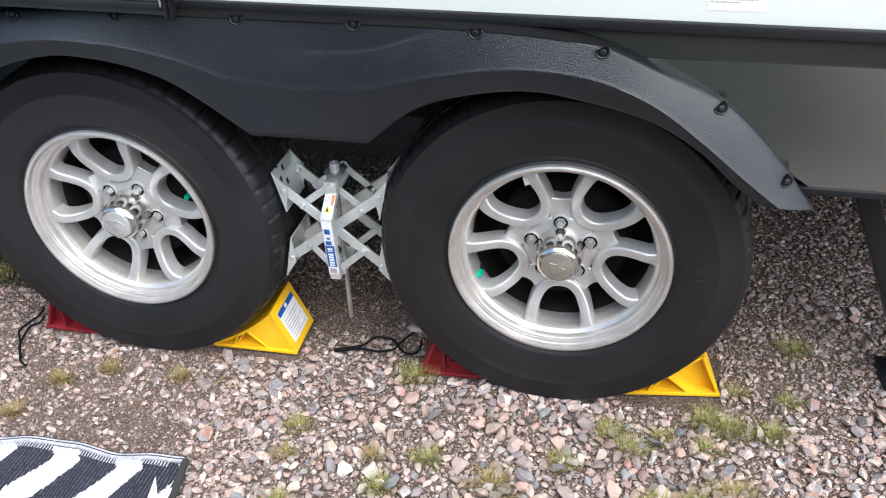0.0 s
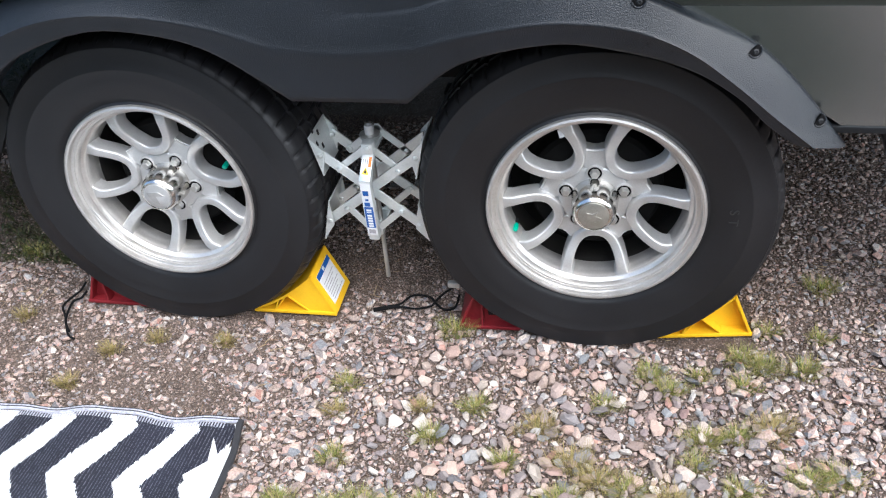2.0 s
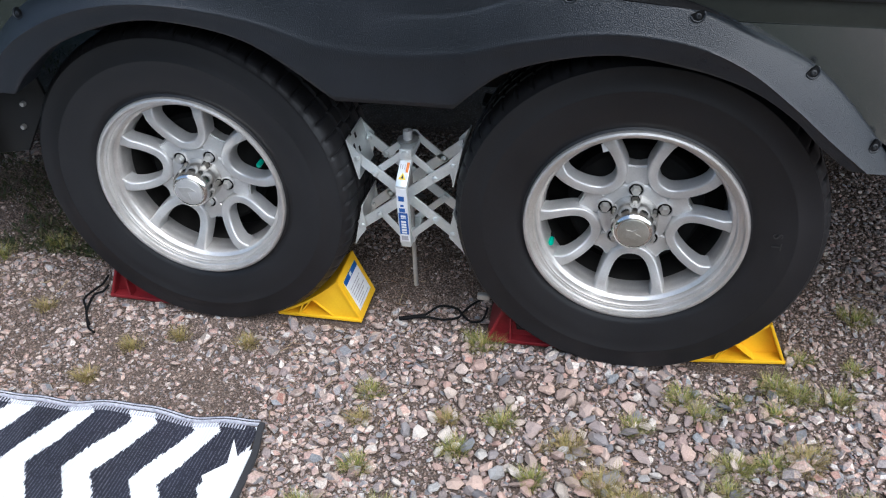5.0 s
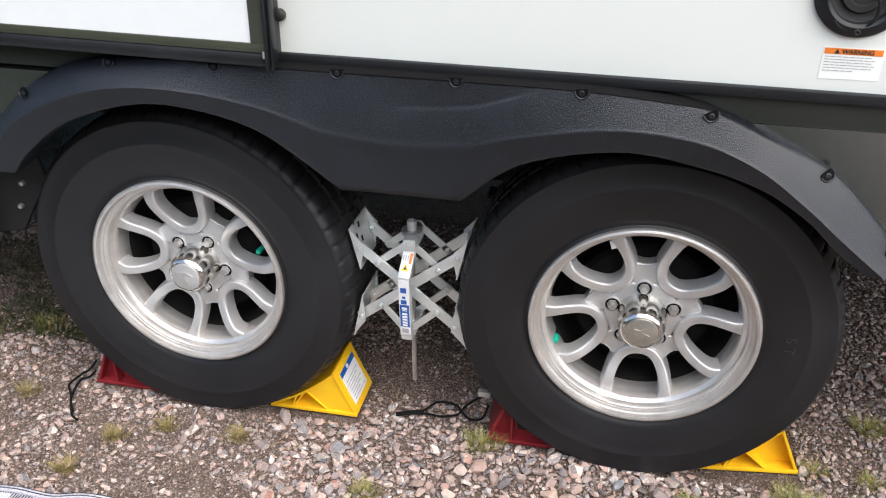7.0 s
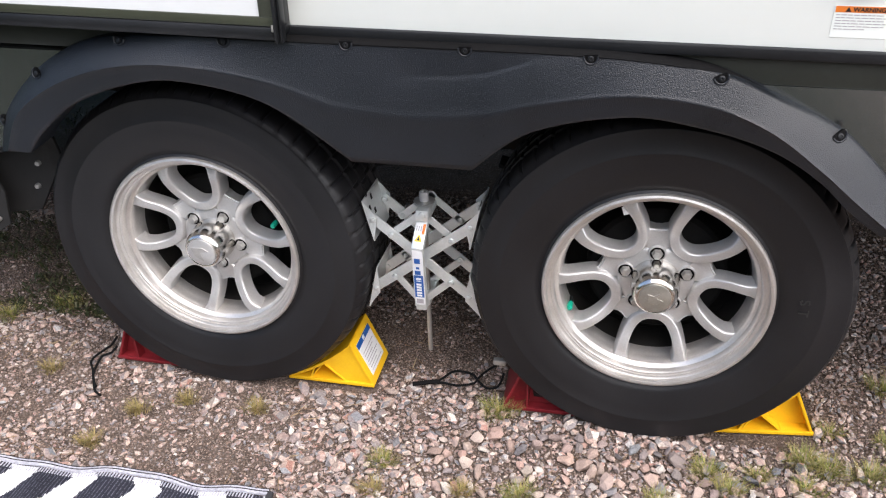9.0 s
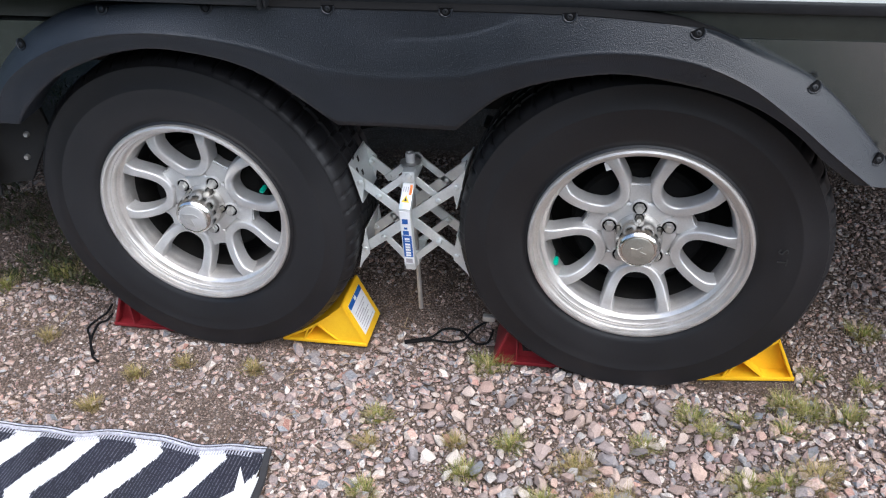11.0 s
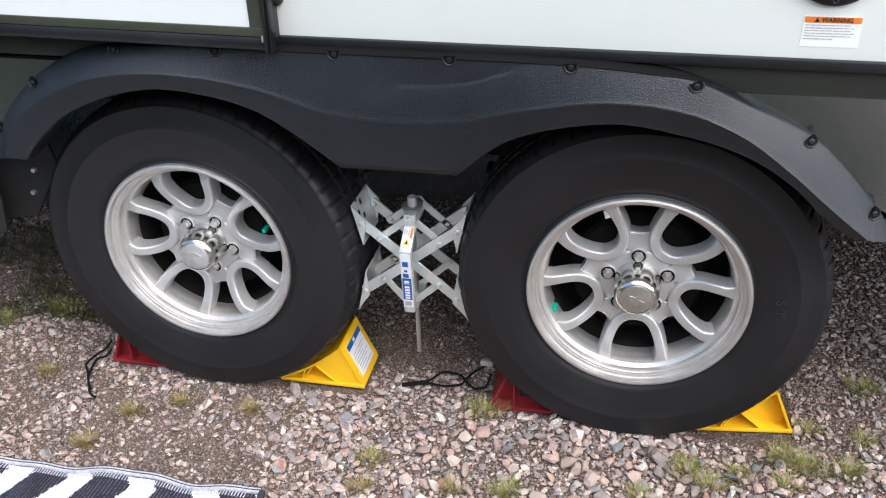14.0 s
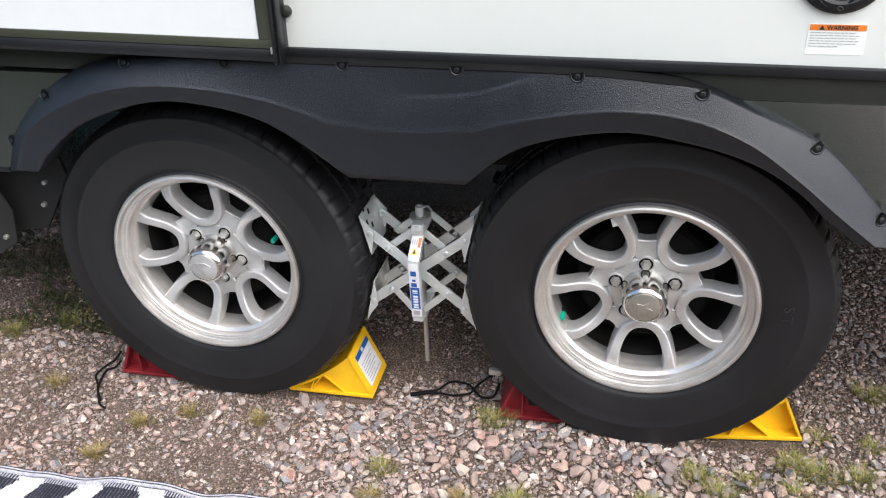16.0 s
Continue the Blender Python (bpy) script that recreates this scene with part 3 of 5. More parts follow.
for x, z, turn in ((-0.812, 0.640, 50), (-0.702, 0.743, 40), (-0.513, 0.8145, 12), (-0.306, 0.8230, 0), (-0.086, 0.8240, 0),
                   (0.118, 0.8230, 0), (0.322, 0.8220, -4), (0.521, 0.8015, -22), (0.710, 0.712, -38), (0.829, 0.592, -50)):
    screw_cup(x, z, radians(turn))

# slide-out room face with its frame and rails
slide = thing("slide_out", "closed slide-out room with white panel and olive frame", "slide-out", at=(-0.6, WALL, 0.832))
def sl(lo, hi):
    return (lo[0] + 0.6, lo[1] - WALL, lo[2] - 0.832), (hi[0] + 0.6, hi[1] - WALL, hi[2] - 0.832)
part("panel", box(*sl((-2.6, -0.088, 0.868), (-0.220, WALL - 0.001, 2.4))), M_SLIDE, slide, "bright white panel")
part("bottom_frame", box(*sl((-2.6, -0.091, 0.8565), (-0.196, -0.060, 0.872)), bevel=0.0015), M_OLIVE, slide, "olive frame strip")
part("side_frame", box(*sl((-0.222, -0.0915, 0.872), (-0.1965, -0.060, 2.4)), bevel=0.0015), M_OLIVE, slide)
part("bottom_rail", box(*sl((-2.6, -0.094, 0.8315), (-0.192, WALL - 0.001, 0.8575)), bevel=0.009), M_TRIM, slide, "rounded black bottom rail")
part("side_rail", box(*sl((-0.1965, -0.098, 0.829), (-0.1910, -0.064, 2.4)), bevel=0.002), M_TRIM, slide, "black side rail")
part("side_rail", box(*sl((-0.1905, -0.090, 0.829), (-0.1850, -0.070, 2.4)), bevel=0.002), M_TRIM, slide)
part("flange_side", box(*sl((-0.212, -0.066, 0.840), (-0.1925, WALL - 0.001, 2.4)), bevel=0.001), M_TRIM, slide, "black flange side")
part("corner_key", box(*sl((-0.199, -0.1005, 0.850), (-0.1955, -0.098, 0.862)), bevel=0.001), M_STEEL, slide)
part("bumper", lathe([(0.0005, -0.005), (0.007, -0.0045), (0.010, -0.002), (0.0105, 0.006)], 24, centre=(0.4105, -0.007, 0.076)), M_BAND, slide, "round grey rubber bumper")


slide.matrix_world = pose(-0.6, WALL, 0.8375, 0, 0.8, 0)


# round black vent / inlet on the wall
def inlet():
    ob = thing("power_inlet", "round black plastic power inlet on the white wall", "inlet", at=(0.705, WALL, 0.988))
    part("flange", lathe([(0.066, 0.0), (0.066, -0.007), (0.061, -0.013), (0.050, -0.016), (0.045, -0.013), (0.041, 0.0), (0.038, 0.012)], 64), M_TRIM, ob)
    part("bowl", lathe([(0.0465, -0.009), (0.040, -0.0045), (0.032, -0.0025), (0.029, -0.008), (0.021, -0.008), (0.019, -0.003), (0.003, -0.003)], 48), M_DARK, ob)
    hoop = [(0.03 * math.cos(a) - 0.008, -0.018 - 0.006 * math.sin(a), -0.036 + 0.012 + 0.034 * math.sin(a) * 0.9) for a in np.linspace(-2.6, 0.6, 20)]
    part("pull_ring", tube(hoop, 0.0022), M_TRIM, ob)
    for a in (-90, 30, 150):
        c = (0.056 * math.cos(radians(a)), -0.015, 0.056 * math.sin(radians(a)))
        part("screw", lathe([(0.005, 0.002), (0.005, -0.002), (0.003, -0.003), (0.0015, -0.001)], 16, centre=c), M_DARK, ob)
    return ob


inlet()


def warning_label():
    ob = thing("warning_label", "white warning sticker with orange header on the wall", "sticker", at=(0.711, WALL - 0.0008, 0.884))
    part("sheet", box((-0.042, 0, -0.026), (0.042, 0.0006, 0.0215)), M_WHITE, ob)
    part("header", box((-0.0405, -0.0006, 0.0115), (0.0405, 0.0002, 0.0205)), M_ORANGE, ob, "orange header")
    face = Matrix.Rotation(radians(90), 4, "X")
    lettering("heading", "WARNING", 0.0092, M_BLACKINK, Matrix.Translation((0.006, -0.001, 0.0157)) @ face, ob, 0.0003, 0.0002)
    tri = plate([(-0.027, 0.0125), (-0.019, 0.0125), (-0.023, 0.0195)], 0.0004, Matrix.Translation((0, -0.0012, 0)))
    part("alert_mark", tri, M_BLACKINK, ob, smooth=False)
    rnd = random.Random(3)
    for k, w in enumerate((0.066, 0.069, 0.067, 0.069, 0.068, 0.042)):
        x, z = -0.0385, 0.0078 - 0.0042 * k
        while x < w - 0.0385:                       # one bar a word
            ln = min(rnd.uniform(0.004, 0.011), w - 0.0385 - x + 0.002)
            part("text_bar", box((x, -0.0006, z - 0.00055), (x + ln, 0.0002, z + 0.00055)), M_INK, ob)
            x += ln + 0.0014
    return ob


warning_label()


# ---------------- wheels ----------------
def wheel(x, turn, emblem_light):
    ob = thing("wheel", "black trailer tyre on a silver alloy rim" if x > 0 else "black trailer tyre on a silver alloy rim with shiny hub cap", "wheel", "tandem wheels", at=(x, 0, HUB_Z))

    # tyre: sidewall rings, shoulder blocks and circumferential grooves; flattened where it stands
    prof = [(0.196, 0.030), (0.205, 0.012), (0.211, 0.003), (0.2155, 0.0005), (0.220, 0.003), (0.226, 0.000), (0.229, -0.0025), (0.236, -0.004), (0.255, -0.0095), (0.275, -0.0125), (0.292, -0.0125),
            (0.2945, -0.0134), (0.2975, -0.0134), (0.300, -0.0122), (0.316, -0.0112), (0.3340, -0.0080), (0.3375, -0.0086), (0.3405, -0.0078), (0.3415, -0.0050), (0.3465, -0.0005), (0.3515, 0.0065), (0.3550, 0.0155), (0.3570, 0.028),
            (0.357, 0.046), (0.3575, 0.052), (0.350, 0.054), (0.350, 0.060), (0.3585, 0.062), (0.3595, 0.088), (0.351, 0.090), (0.351, 0.097), (0.3597, 0.099), (0.3597, 0.126), (0.351, 0.128), (0.351, 0.135),
            (0.3593, 0.137), (0.358, 0.160), (0.350, 0.162), (0.350, 0.168), (0.3575, 0.170), (0.3555, 0.196), (0.348, 0.208), (0.33, 0.222), (0.28, 0.236), (0.23, 0.226), (0.2, 0.205)]
    N = 480

    def shape(j, i, r, y):
        if 19 <= j <= 24 or 39 <= j <= 41:
            k = (i + (3 if j >= 39 else 0)) % 8
            if k == 0:
                r -= 0.0038 if 20 <= j else 0.0013
                y += 0.0022 if j in (19, 20, 21) else 0.0
        if j in (27, 28, 31, 32, 35, 36):
            k = (i * 1 + (2 if j in (31, 32) else 0)) % 8
            r -= 0.005 if k == 0 else 0
        a = 2 * math.pi * i / N
        z = r * math.sin(a)
        floor_z = -HUB_Z - 0.009
        if z < floor_z:                          # contact patch
            r = floor_z / math.sin(a)
        low = smooth01((-z - 0.2) / 0.15) * smooth01((r - 0.24) / 0.06)
        if y < 0.05:
            y -= 0.006 * low
        return r, y

    part("tyre", lathe(prof, N, offset=shape), M_TYRE, ob, "black ribbed tyre with dusty sidewall")

    # rim: rolled outer lip, stepped barrel
    part("rim", lathe([(0.2115, 0.012), (0.2148, 0.004), (0.2152, -0.002), (0.2135, -0.0062), (0.2095, -0.008), (0.2056, -0.0068), (0.2046, -0.0035), (0.2040, 0.0050), (0.2018, 0.0068), (0.1985, 0.0072), (0.1975, 0.0098), (0.1945, 0.0106),
                       (0.1925, 0.0135), (0.1915, 0.0235), (0.187, 0.027), (0.1842, 0.030), (0.1836, 0.036)], 144), M_MACHINED, ob, "machined alloy rim lip")
    part("inner_step", lathe([(0.1838, 0.0345), (0.1822, 0.038), (0.1815, 0.047), (0.1800, 0.054), (0.1788, 0.058), (0.1790, 0.078)], 120), M_MACHINED, ob, "silver step inside the rim")
    # brake dust, with the wheel's inner shade put into the colour too
    part("barrel", lathe([(0.1800, 0.074), (0.181, 0.09), (0.184, 0.16), (0.2, 0.205)], 96), M_BARREL, ob, "dusty barrel, darkened for the shade inside the rim")
    # brake drum and back plate seen between the spokes, near-black to paint the shade there
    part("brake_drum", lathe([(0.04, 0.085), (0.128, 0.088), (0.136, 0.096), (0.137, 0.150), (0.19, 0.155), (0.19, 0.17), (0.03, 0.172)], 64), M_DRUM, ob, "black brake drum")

    # five U-shaped spokes, open towards the rim
    for k in range(5):
        mid = turn + radians(36 + 72 * k)
        pts = []
        for s in np.linspace(-1, 1, 33):
            a = abs(s)
            sgn = 1 if s > 0 else -1
            # the U: round at the hub end, legs running out to the rim
            th = a * math.pi / 2
            u, v = 0.0585 * math.sin(th) ** 0.86, 0.1900 - 0.1105 * math.cos(th) ** 0.97
            pts.append((sgn * u, v))
        cs, sn = math.cos(mid - math.pi / 2), math.sin(mid - math.pi / 2)

        def ring(i, pts=pts, cs=cs, sn=sn):
            p0, p1 = pts[max(i - 1, 0)], pts[min(i + 1, 32)]
            d = Vector((p1[0] - p0[0], p1[1] - p0[1])).normalized()
            nrm = Vector((-d.y, d.x))
            u, v = pts[i]
            rr = math.hypot(u, v)
            end = smooth01((rr - 0.166) / 0.022)
            front = 0.047 - 0.021 * smooth01((rr - 0.09) / 0.085) + 0.0055 * end      # dished towards the hub, flush with the rim
            back = front + 0.036
            w = 0.0106 + 0.0012 * smooth01((rr - 0.14) / 0.05) + 0.0045 * end * end
            sec = [(-w, front + 0.006), (-w + 0.001, front + 0.0026), (-w + 0.0022, front + 0.0006), (-w + 0.0040, front), (w - 0.0040, front), (w - 0.0022, front + 0.0006), (w - 0.001, front + 0.0026), (w, front + 0.006), (w * 1.2, back), (-w * 1.2, back)]
            out = []
            for o, y in sec:
                px, pz = u + nrm.x * o, v + nrm.y * o
                out.append((px * cs - pz * sn, y, px * sn + pz * cs))
            return out

        part("spoke", sweep(pts, ring), M_ALLOY, ob, angle=60)

    # hub plate with lug pockets, nuts and cap
    bm = lathe([(0.0755, 0.082), (0.0745, 0.064), (0.072, 0.058), (0.069, 0.0555), (0.062, 0.0545), (0.052, 0.053), (0.044, 0.053), (0.030, 0.06)], 80)
    part("hub_plate", bm, M_ALLOY, ob, "cast alloy hub plate")
    for k in range(5):
        a = turn + radians(72 * k)
        # web bridging two spokes outside each nut
        c = Vector((math.cos(a), 0, math.sin(a)))
        tq = Vector((-c.z, 0, c.x))
        web = []
        for u, v, y in ((-0.020, 0.066, 0.055), (0.020, 0.066, 0.055), (0.030, 0.086, 0.056), (0.026, 0.114, 0.055), (0.0, 0.107, 0.060), (-0.026, 0.114, 0.055), (-0.030, 0.086, 0.056)):
            web.append(c * v + tq * u + Vector((0, y, 0)))
        wb = bmesh.new()
        f = [wb.verts.new(p) for p in web]
        g = [wb.verts.new(p + Vector((0, 0.03, 0))) for p in web]
        wb.faces.new(f)
        for i in range(7):
            q = (i + 1) % 7
            wb.faces.new((f[i], g[i], g[q], f[q]))
        bmesh.ops.recalc_face_normals(wb, faces=wb.faces[:])
        bmesh.ops.bevel(wb, geom=wb.edges[:], offset=0.004, segments=3, affect="EDGES")
        part("spoke_web", wb, M_ALLOY, ob)
        p = c * 0.0605
        pocket = part("lug_pocket", lathe([(0.0172, 0.058), (0.0168, 0.0512), (0.0160, 0.0500), (0.0148, 0.0500), (0.0140, 0.0512), (0.0138, 0.0525)], 32, centre=(p.x, 0, p.z)), M_ALLOY, ob)
        # black disc that paints the shadow round the nut in its pocket
        part("pocket_floor", lathe([(0.0140, 0.0522), (0.004, 0.0524)], 24, centre=(p.x, 0, p.z)), M_PIT_SHADE, pocket)
        part("lug_nut", lathe([(0.0112, 0.054), (0.0108, 0.0505), (0.0094, 0.0485), (0.0090, 0.0432), (0.0076, 0.0412), (0.0030, 0.0410), (0.001, 0.0414)], 6, centre=(p.x, 0, p.z)), M_STEEL, ob, "silver lug nut", smooth=False)
    cap = part("hub_cap", lathe([(0.0478, 0.056), (0.0476, 0.050), (0.0470, 0.040), (0.0462, 0.028), (0.0448, 0.014), (0.0430, 0.004), (0.0400, -0.0035), (0.0362, -0.0085), (0.0340, -0.0098), (0.0322, -0.0090), (0.030, -0.0092), (0.02, -0.0106), (0.0008, -0.0114)], 80), M_CHROME, ob, "chrome hub cap")
    for k in range(1 if x > 0 else 0):            # small tab on the cap
        a = turn + radians(72 * k)
        m = Matrix.Rotation(-a, 4, "Y")
        part("cap_rib", box((0.039, 0.014, -0.0032), (0.0462, 0.036, 0.0032), m, bevel=0.003), M_CHROME, cap)
    # on the front wheel the pale disc paints the sky's reflection
    part("cap_face", lathe([(0.0305, -0.0080), (0.0300, -0.0112), (0.0285, -0.0120), (0.0008, -0.0122)], 56), M_EMBLEM if emblem_light else M_ALLOY, cap, "embossed cap face" if emblem_light else "cap face in pale alloy that stands in for a sky reflection")
    if emblem_light:
        bm = plate([(-0.012, -0.01), (0.003, -0.014), (0.016, -0.004), (0.004, 0.001), (0.009, 0.013), (-0.002, 0.006), (-0.014, 0.008)], 0.0012, Matrix.Translation((0, -0.0132, 0)), bevel=0.0004)
        part("emblem", bm, M_EMBLEM, cap)
    else:
        bm = plate([(-0.024, 0.01), (0.004, 0.012), (0.018, 0.004), (-0.002, 0.0), (0.004, -0.02), (-0.014, -0.012)], 0.001, Matrix.Translation((0, -0.0130, 0)), bevel=0.0004)
        part("emblem", bm, M_STEEL, cap)
    # valve with green cap
    va = radians(-154.5) if x > 0 else radians(18.8)
    vr = 0.178 if x > 0 else 0.155
    c = Vector((vr * math.cos(va), 0, vr * math.sin(va)))
    part("valve_stem", lathe([(0.006, 0.075), (0.0045, 0.06), (0.004, 0.05)], 16, centre=c), M_TYRE, ob)
    part("valve_cap", lathe([(0.0052, 0.058), (0.0055, 0.054), (0.0055, 0.041), (0.0045, 0.038), (0.001, 0.0375)], 16, centre=c), M_GREEN, ob, "green valve cap")
    if x > 0:
        m = Matrix.Rotation(radians(-112), 4, "Y") @ Matrix.Translation((0.172, 0.033, 0.0)) @ Matrix.Rotation(radians(20), 4, "Z")
        part("balance_tag", box((-0.008, -0.001, -0.01), (0.008, 0.001, 0.01), m, bevel=0.0005), M_STICKER, ob, "small white tag")
    # raised size letters on the sidewall
    for ch, a in (("S", 9), ("T", 4)) if x > 0 else ():
        aa = radians(a - 4)
        m = Matrix.Translation((0.262 * math.cos(aa), -0.0118, 0.262 * math.sin(aa))) @ Matrix.Rotation(radians(90) - aa, 4, "Y") @ Matrix.Rotation(radians(90), 4, "X")
        lettering("tyre_letter", ch, 0.026, M_LETTER, m, ob, 0.0009)
    return ob


wheel(HUB_X, radians(92), True)
wheel(-HUB_X, radians(61.5), False)


# ---------------- wheel chocks ----------------
def chock(material, label, sticker, m, length=0.205, tall=0.114, depth=0.125):
    """A hollow plastic wheel chock, nose towards -x and tall end at +x; its seat is curved to the tyre."""
    ob = thing("wheel_chock", label, "wheel chock", "wheel chocks")
    ob.matrix_world = m
    L, Hh, D = length, tall, depth
    back = 0.048                                    # how far the tall end leans in at the top
    top_x = L - back
    n = 12

    def seat(t):                                    # hollow ramp from nose to top
        x = 0.004 + (top_x - 0.004) * t
        return x, 0.012 + (Hh - 0.012) * (0.55 * t + 0.45 * t * t)

    # the ramp, a curved skin
    pts = [seat(i / n) for i in range(n + 1)]
    ramp_path = [(x, 0, z) for x, z in pts]
    bm = sweep(ramp_path, lambda i: [(pts[i][0], 0, pts[i][1]), (pts[i][0], D, pts[i][1]), (pts[i][0] + 0.001, D, pts[i][1] - 0.006), (pts[i][0] + 0.001, 0, pts[i][1] - 0.006)])
    part("ramp", bm, material, ob)
    part("base", box((0, 0, 0), (L, D, 0.006), bevel=0.002), material, ob)
    # leaning back face
    bm = bmesh.new()
    q = [(L, 0, 0.004), (L, D, 0.004), (top_x, D, Hh), (top_x, 0, Hh)]
    add = Vector((-0.006, 0, -0.002))
    a = [bm.verts.new(p) for p in q]
    b = [bm.verts.new(Vector(p) + add) for p in q]
    bm.faces.new(a)
    bm.faces.new(b[::-1])
    for i in range(4):
        k = (i + 1) % 4
        bm.faces.new((a[i], b[i], b[k], a[k]))
    bmesh.ops.recalc_face_normals(bm, faces=bm.faces[:])
    bmesh.ops.bevel(bm, geom=bm.edges[:], offset=0.0015, segments=2, affect="EDGES")
    part("back_face", bm, material, ob)
    # inner wall halfway, closing the hollow side, and the ribs in front of it
    outline = [(0.01, 0.004)] + [(x, z - 0.004) for x, z in pts[1:]] + [(L - 0.004, 0.004)]
    part("web", plate(outline, 0.006, Matrix.Translation((0, D * (0.2 if material == M_RED else 0.42), 0))), material, ob)
    for foot_x, rib_top in ((0.150, 0.150),) if material == M_RED else ((0.142, 0.088), (0.052, 0.088), (0.052, 0.066)):
        t = (rib_top - 0.004) / (top_x - 0.004)
        zt = seat(t)[1] - 0.003
        d = Vector((rib_top - foot_x, 0, zt - 0.004))
        nn = Vector((-d.z, 0, d.x)).normalized() * 0.002
        bm = plate([(foot_x - nn.x, 0.004), (foot_x + nn.x, 0.004), (rib_top + nn.x, zt), (rib_top - nn.x, zt)], D * (0.2 if material == M_RED else 0.42))
        part("rib", bm, material, ob)
    # solid cheek behind the last rib
    c_out = [(0.140, 0.004), (L - 0.003, 0.004), (top_x - 0.002, Hh - 0.006), (0.09, seat((0.09 - 0.004) / (top_x - 0.004))[1] - 0.004)]
    if material == M_RED:                           # hollow side; a thin dark plate paints the rib shadow on its inner wall
        part("hole", plate([(0.108, 0.022), (0.138, 0.022), (0.142, 0.052), (0.126, 0.058)], 0.001, Matrix.Translation((0, D * 0.2 - 0.0016, 0))), M_DARK, ob, smooth=False)
    else:
        part("cheek", plate(c_out, 0.005, Matrix.Translation((0, 0.003 if sticker else D * 0.25, 0))), material, ob)
    part("rim_edge", box((0.0, -0.002, 0.0), (L, 0.004, 0.009), bevel=0.0015), material, ob)
    if sticker:
        up = (Vector((top_x, 0, Hh)) - Vector((L, 0, 0.004)))
        hgt = up.length
        up.normalize()
        nrm = Vector((up.z, 0, -up.x))
        mm = Matrix(((0, up.x, nrm.x, L), (1, 0, 0, 0), (0, up.z, nrm.z, 0.004), (0, 0, 0, 1)))
        part("label", box((0.018, 0.018, 0.0), (D - 0.018, hgt * 0.86, 0.0012), mm), M_STICKER, ob, "white sticker with blue header")
        part("label_header", box((0.018, hgt * 0.75, 0.0008), (D - 0.018, hgt * 0.86, 0.0016), mm), M_BLUE, ob)
        part("label_mark", box((0.055, hgt * 0.77, 0.0014), (0.066, hgt * 0.84, 0.002), mm), M_STICKER, ob)
        for k in range(7):
            part("text_bar", box((0.026, hgt * (0.60 - 0.065 * k), 0.001), (D - 0.028 - 0.012 * (k % 3), hgt * (0.615 - 0.065 * k), 0.0016), mm), M_INK, ob)
    return ob


Z0 = 0.0
chock(M_YELLOW, "yellow plastic wheel chock with a sticker, wedged against the tyre", True, pose(-0.327, 0.026, Z0, 0, 0, 1))
chock(M_YELLOW, "yellow ribbed plastic wheel chock wedged against the tyre", False, pose(0.616, 0.030, Z0, 0, 0, 8), depth=0.12)
flip = Matrix.Diagonal((-1, 1, 1, 1))


def mirrored(m, material, label):
    ob = chock(material, label, False, Matrix.Identity(4), tall=0.124)
    for c in ob.children:
        c.data.transform(flip)
        c.data.flip_normals()
    ob.matrix_world = m
    return ob


mirrored(pose(-0.763, 0.016, Z0, 0, 0, 0) @ Matrix.Translation((0.205, 0, 0)), M_RED, "faded red plastic wheel chock with a cord")
mirrored(pose(0.173, 0.018, Z0, 0, 0, 2) @ Matrix.Translation((0.205, 0, 0)), M_RED, "red plastic wheel chock with a corded loop")


def cord(name, label, pts, r=0.0028):
    ob = part(name, tube(spline(pts, 8), r), M_CORD)
    return tagged(ob, label, "cord")


cord("cord", "frayed black cord lying on the gravel by the red chock", [(-0.764, 0.030, 0.052), (-0.785, 0.028, 0.026), (-0.804, 0.022, 0.013), (-0.812, -0.018, 0.012), (-0.786, -0.053, 0.013), (-0.762, -0.088, 0.012), (-0.740, -0.117, 0.012), (-0.719, -0.128, 0.011)])
cord("cord", "frayed black cord lying on the gravel by the red chock", [(-0.764, 0.022, 0.030), (-0.778, 0.012, 0.016), (-0.795, -0.001, 0.012), (-0.784, -0.047, 0.013), (-0.767, -0.080, 0.017), (-0.742, -0.109, 0.016)], 0.003)
cord("cord", "black cord loop tied to the red chock", [(-0.030, 0.048, 0.010), (0.019, 0.068, 0.012), (0.048, 0.105, 0.013), (0.089, 0.103, 0.013), (0.108, 0.082, 0.013), (0.131, 0.063, 0.012), (0.153, 0.068, 0.013), (0.163, 0.071, 0.030), (0.170, 0.060, 0.060)])
cord("cord", "black cord loop tied to the red chock", [(-0.013, 0.053, 0.011), (0.025, 0.061, 0.012), (0.066, 0.059, 0.012), (0.099, 0.070, 0.014), (0.108, 0.084, 0.019), (0.124, 0.115, 0.020), (0.149, 0.101, 0.050), (0.166, 0.060, 0.096)])
cord("cord", "frayed knotted end of the black cord on gravel", [(-0.036, 0.047, 0.010), (-0.015, 0.052, 0.012), (0.006, 0.058, 0.014), (0.024, 0.064, 0.012)], 0.0052)
tagged(part("cord_clamp", box((0.150, 0.036, 0.100), (0.178, 0.050, 0.114), bevel=0.003), M_STEEL), "small grey metal clamp on the red chock", "clamp")


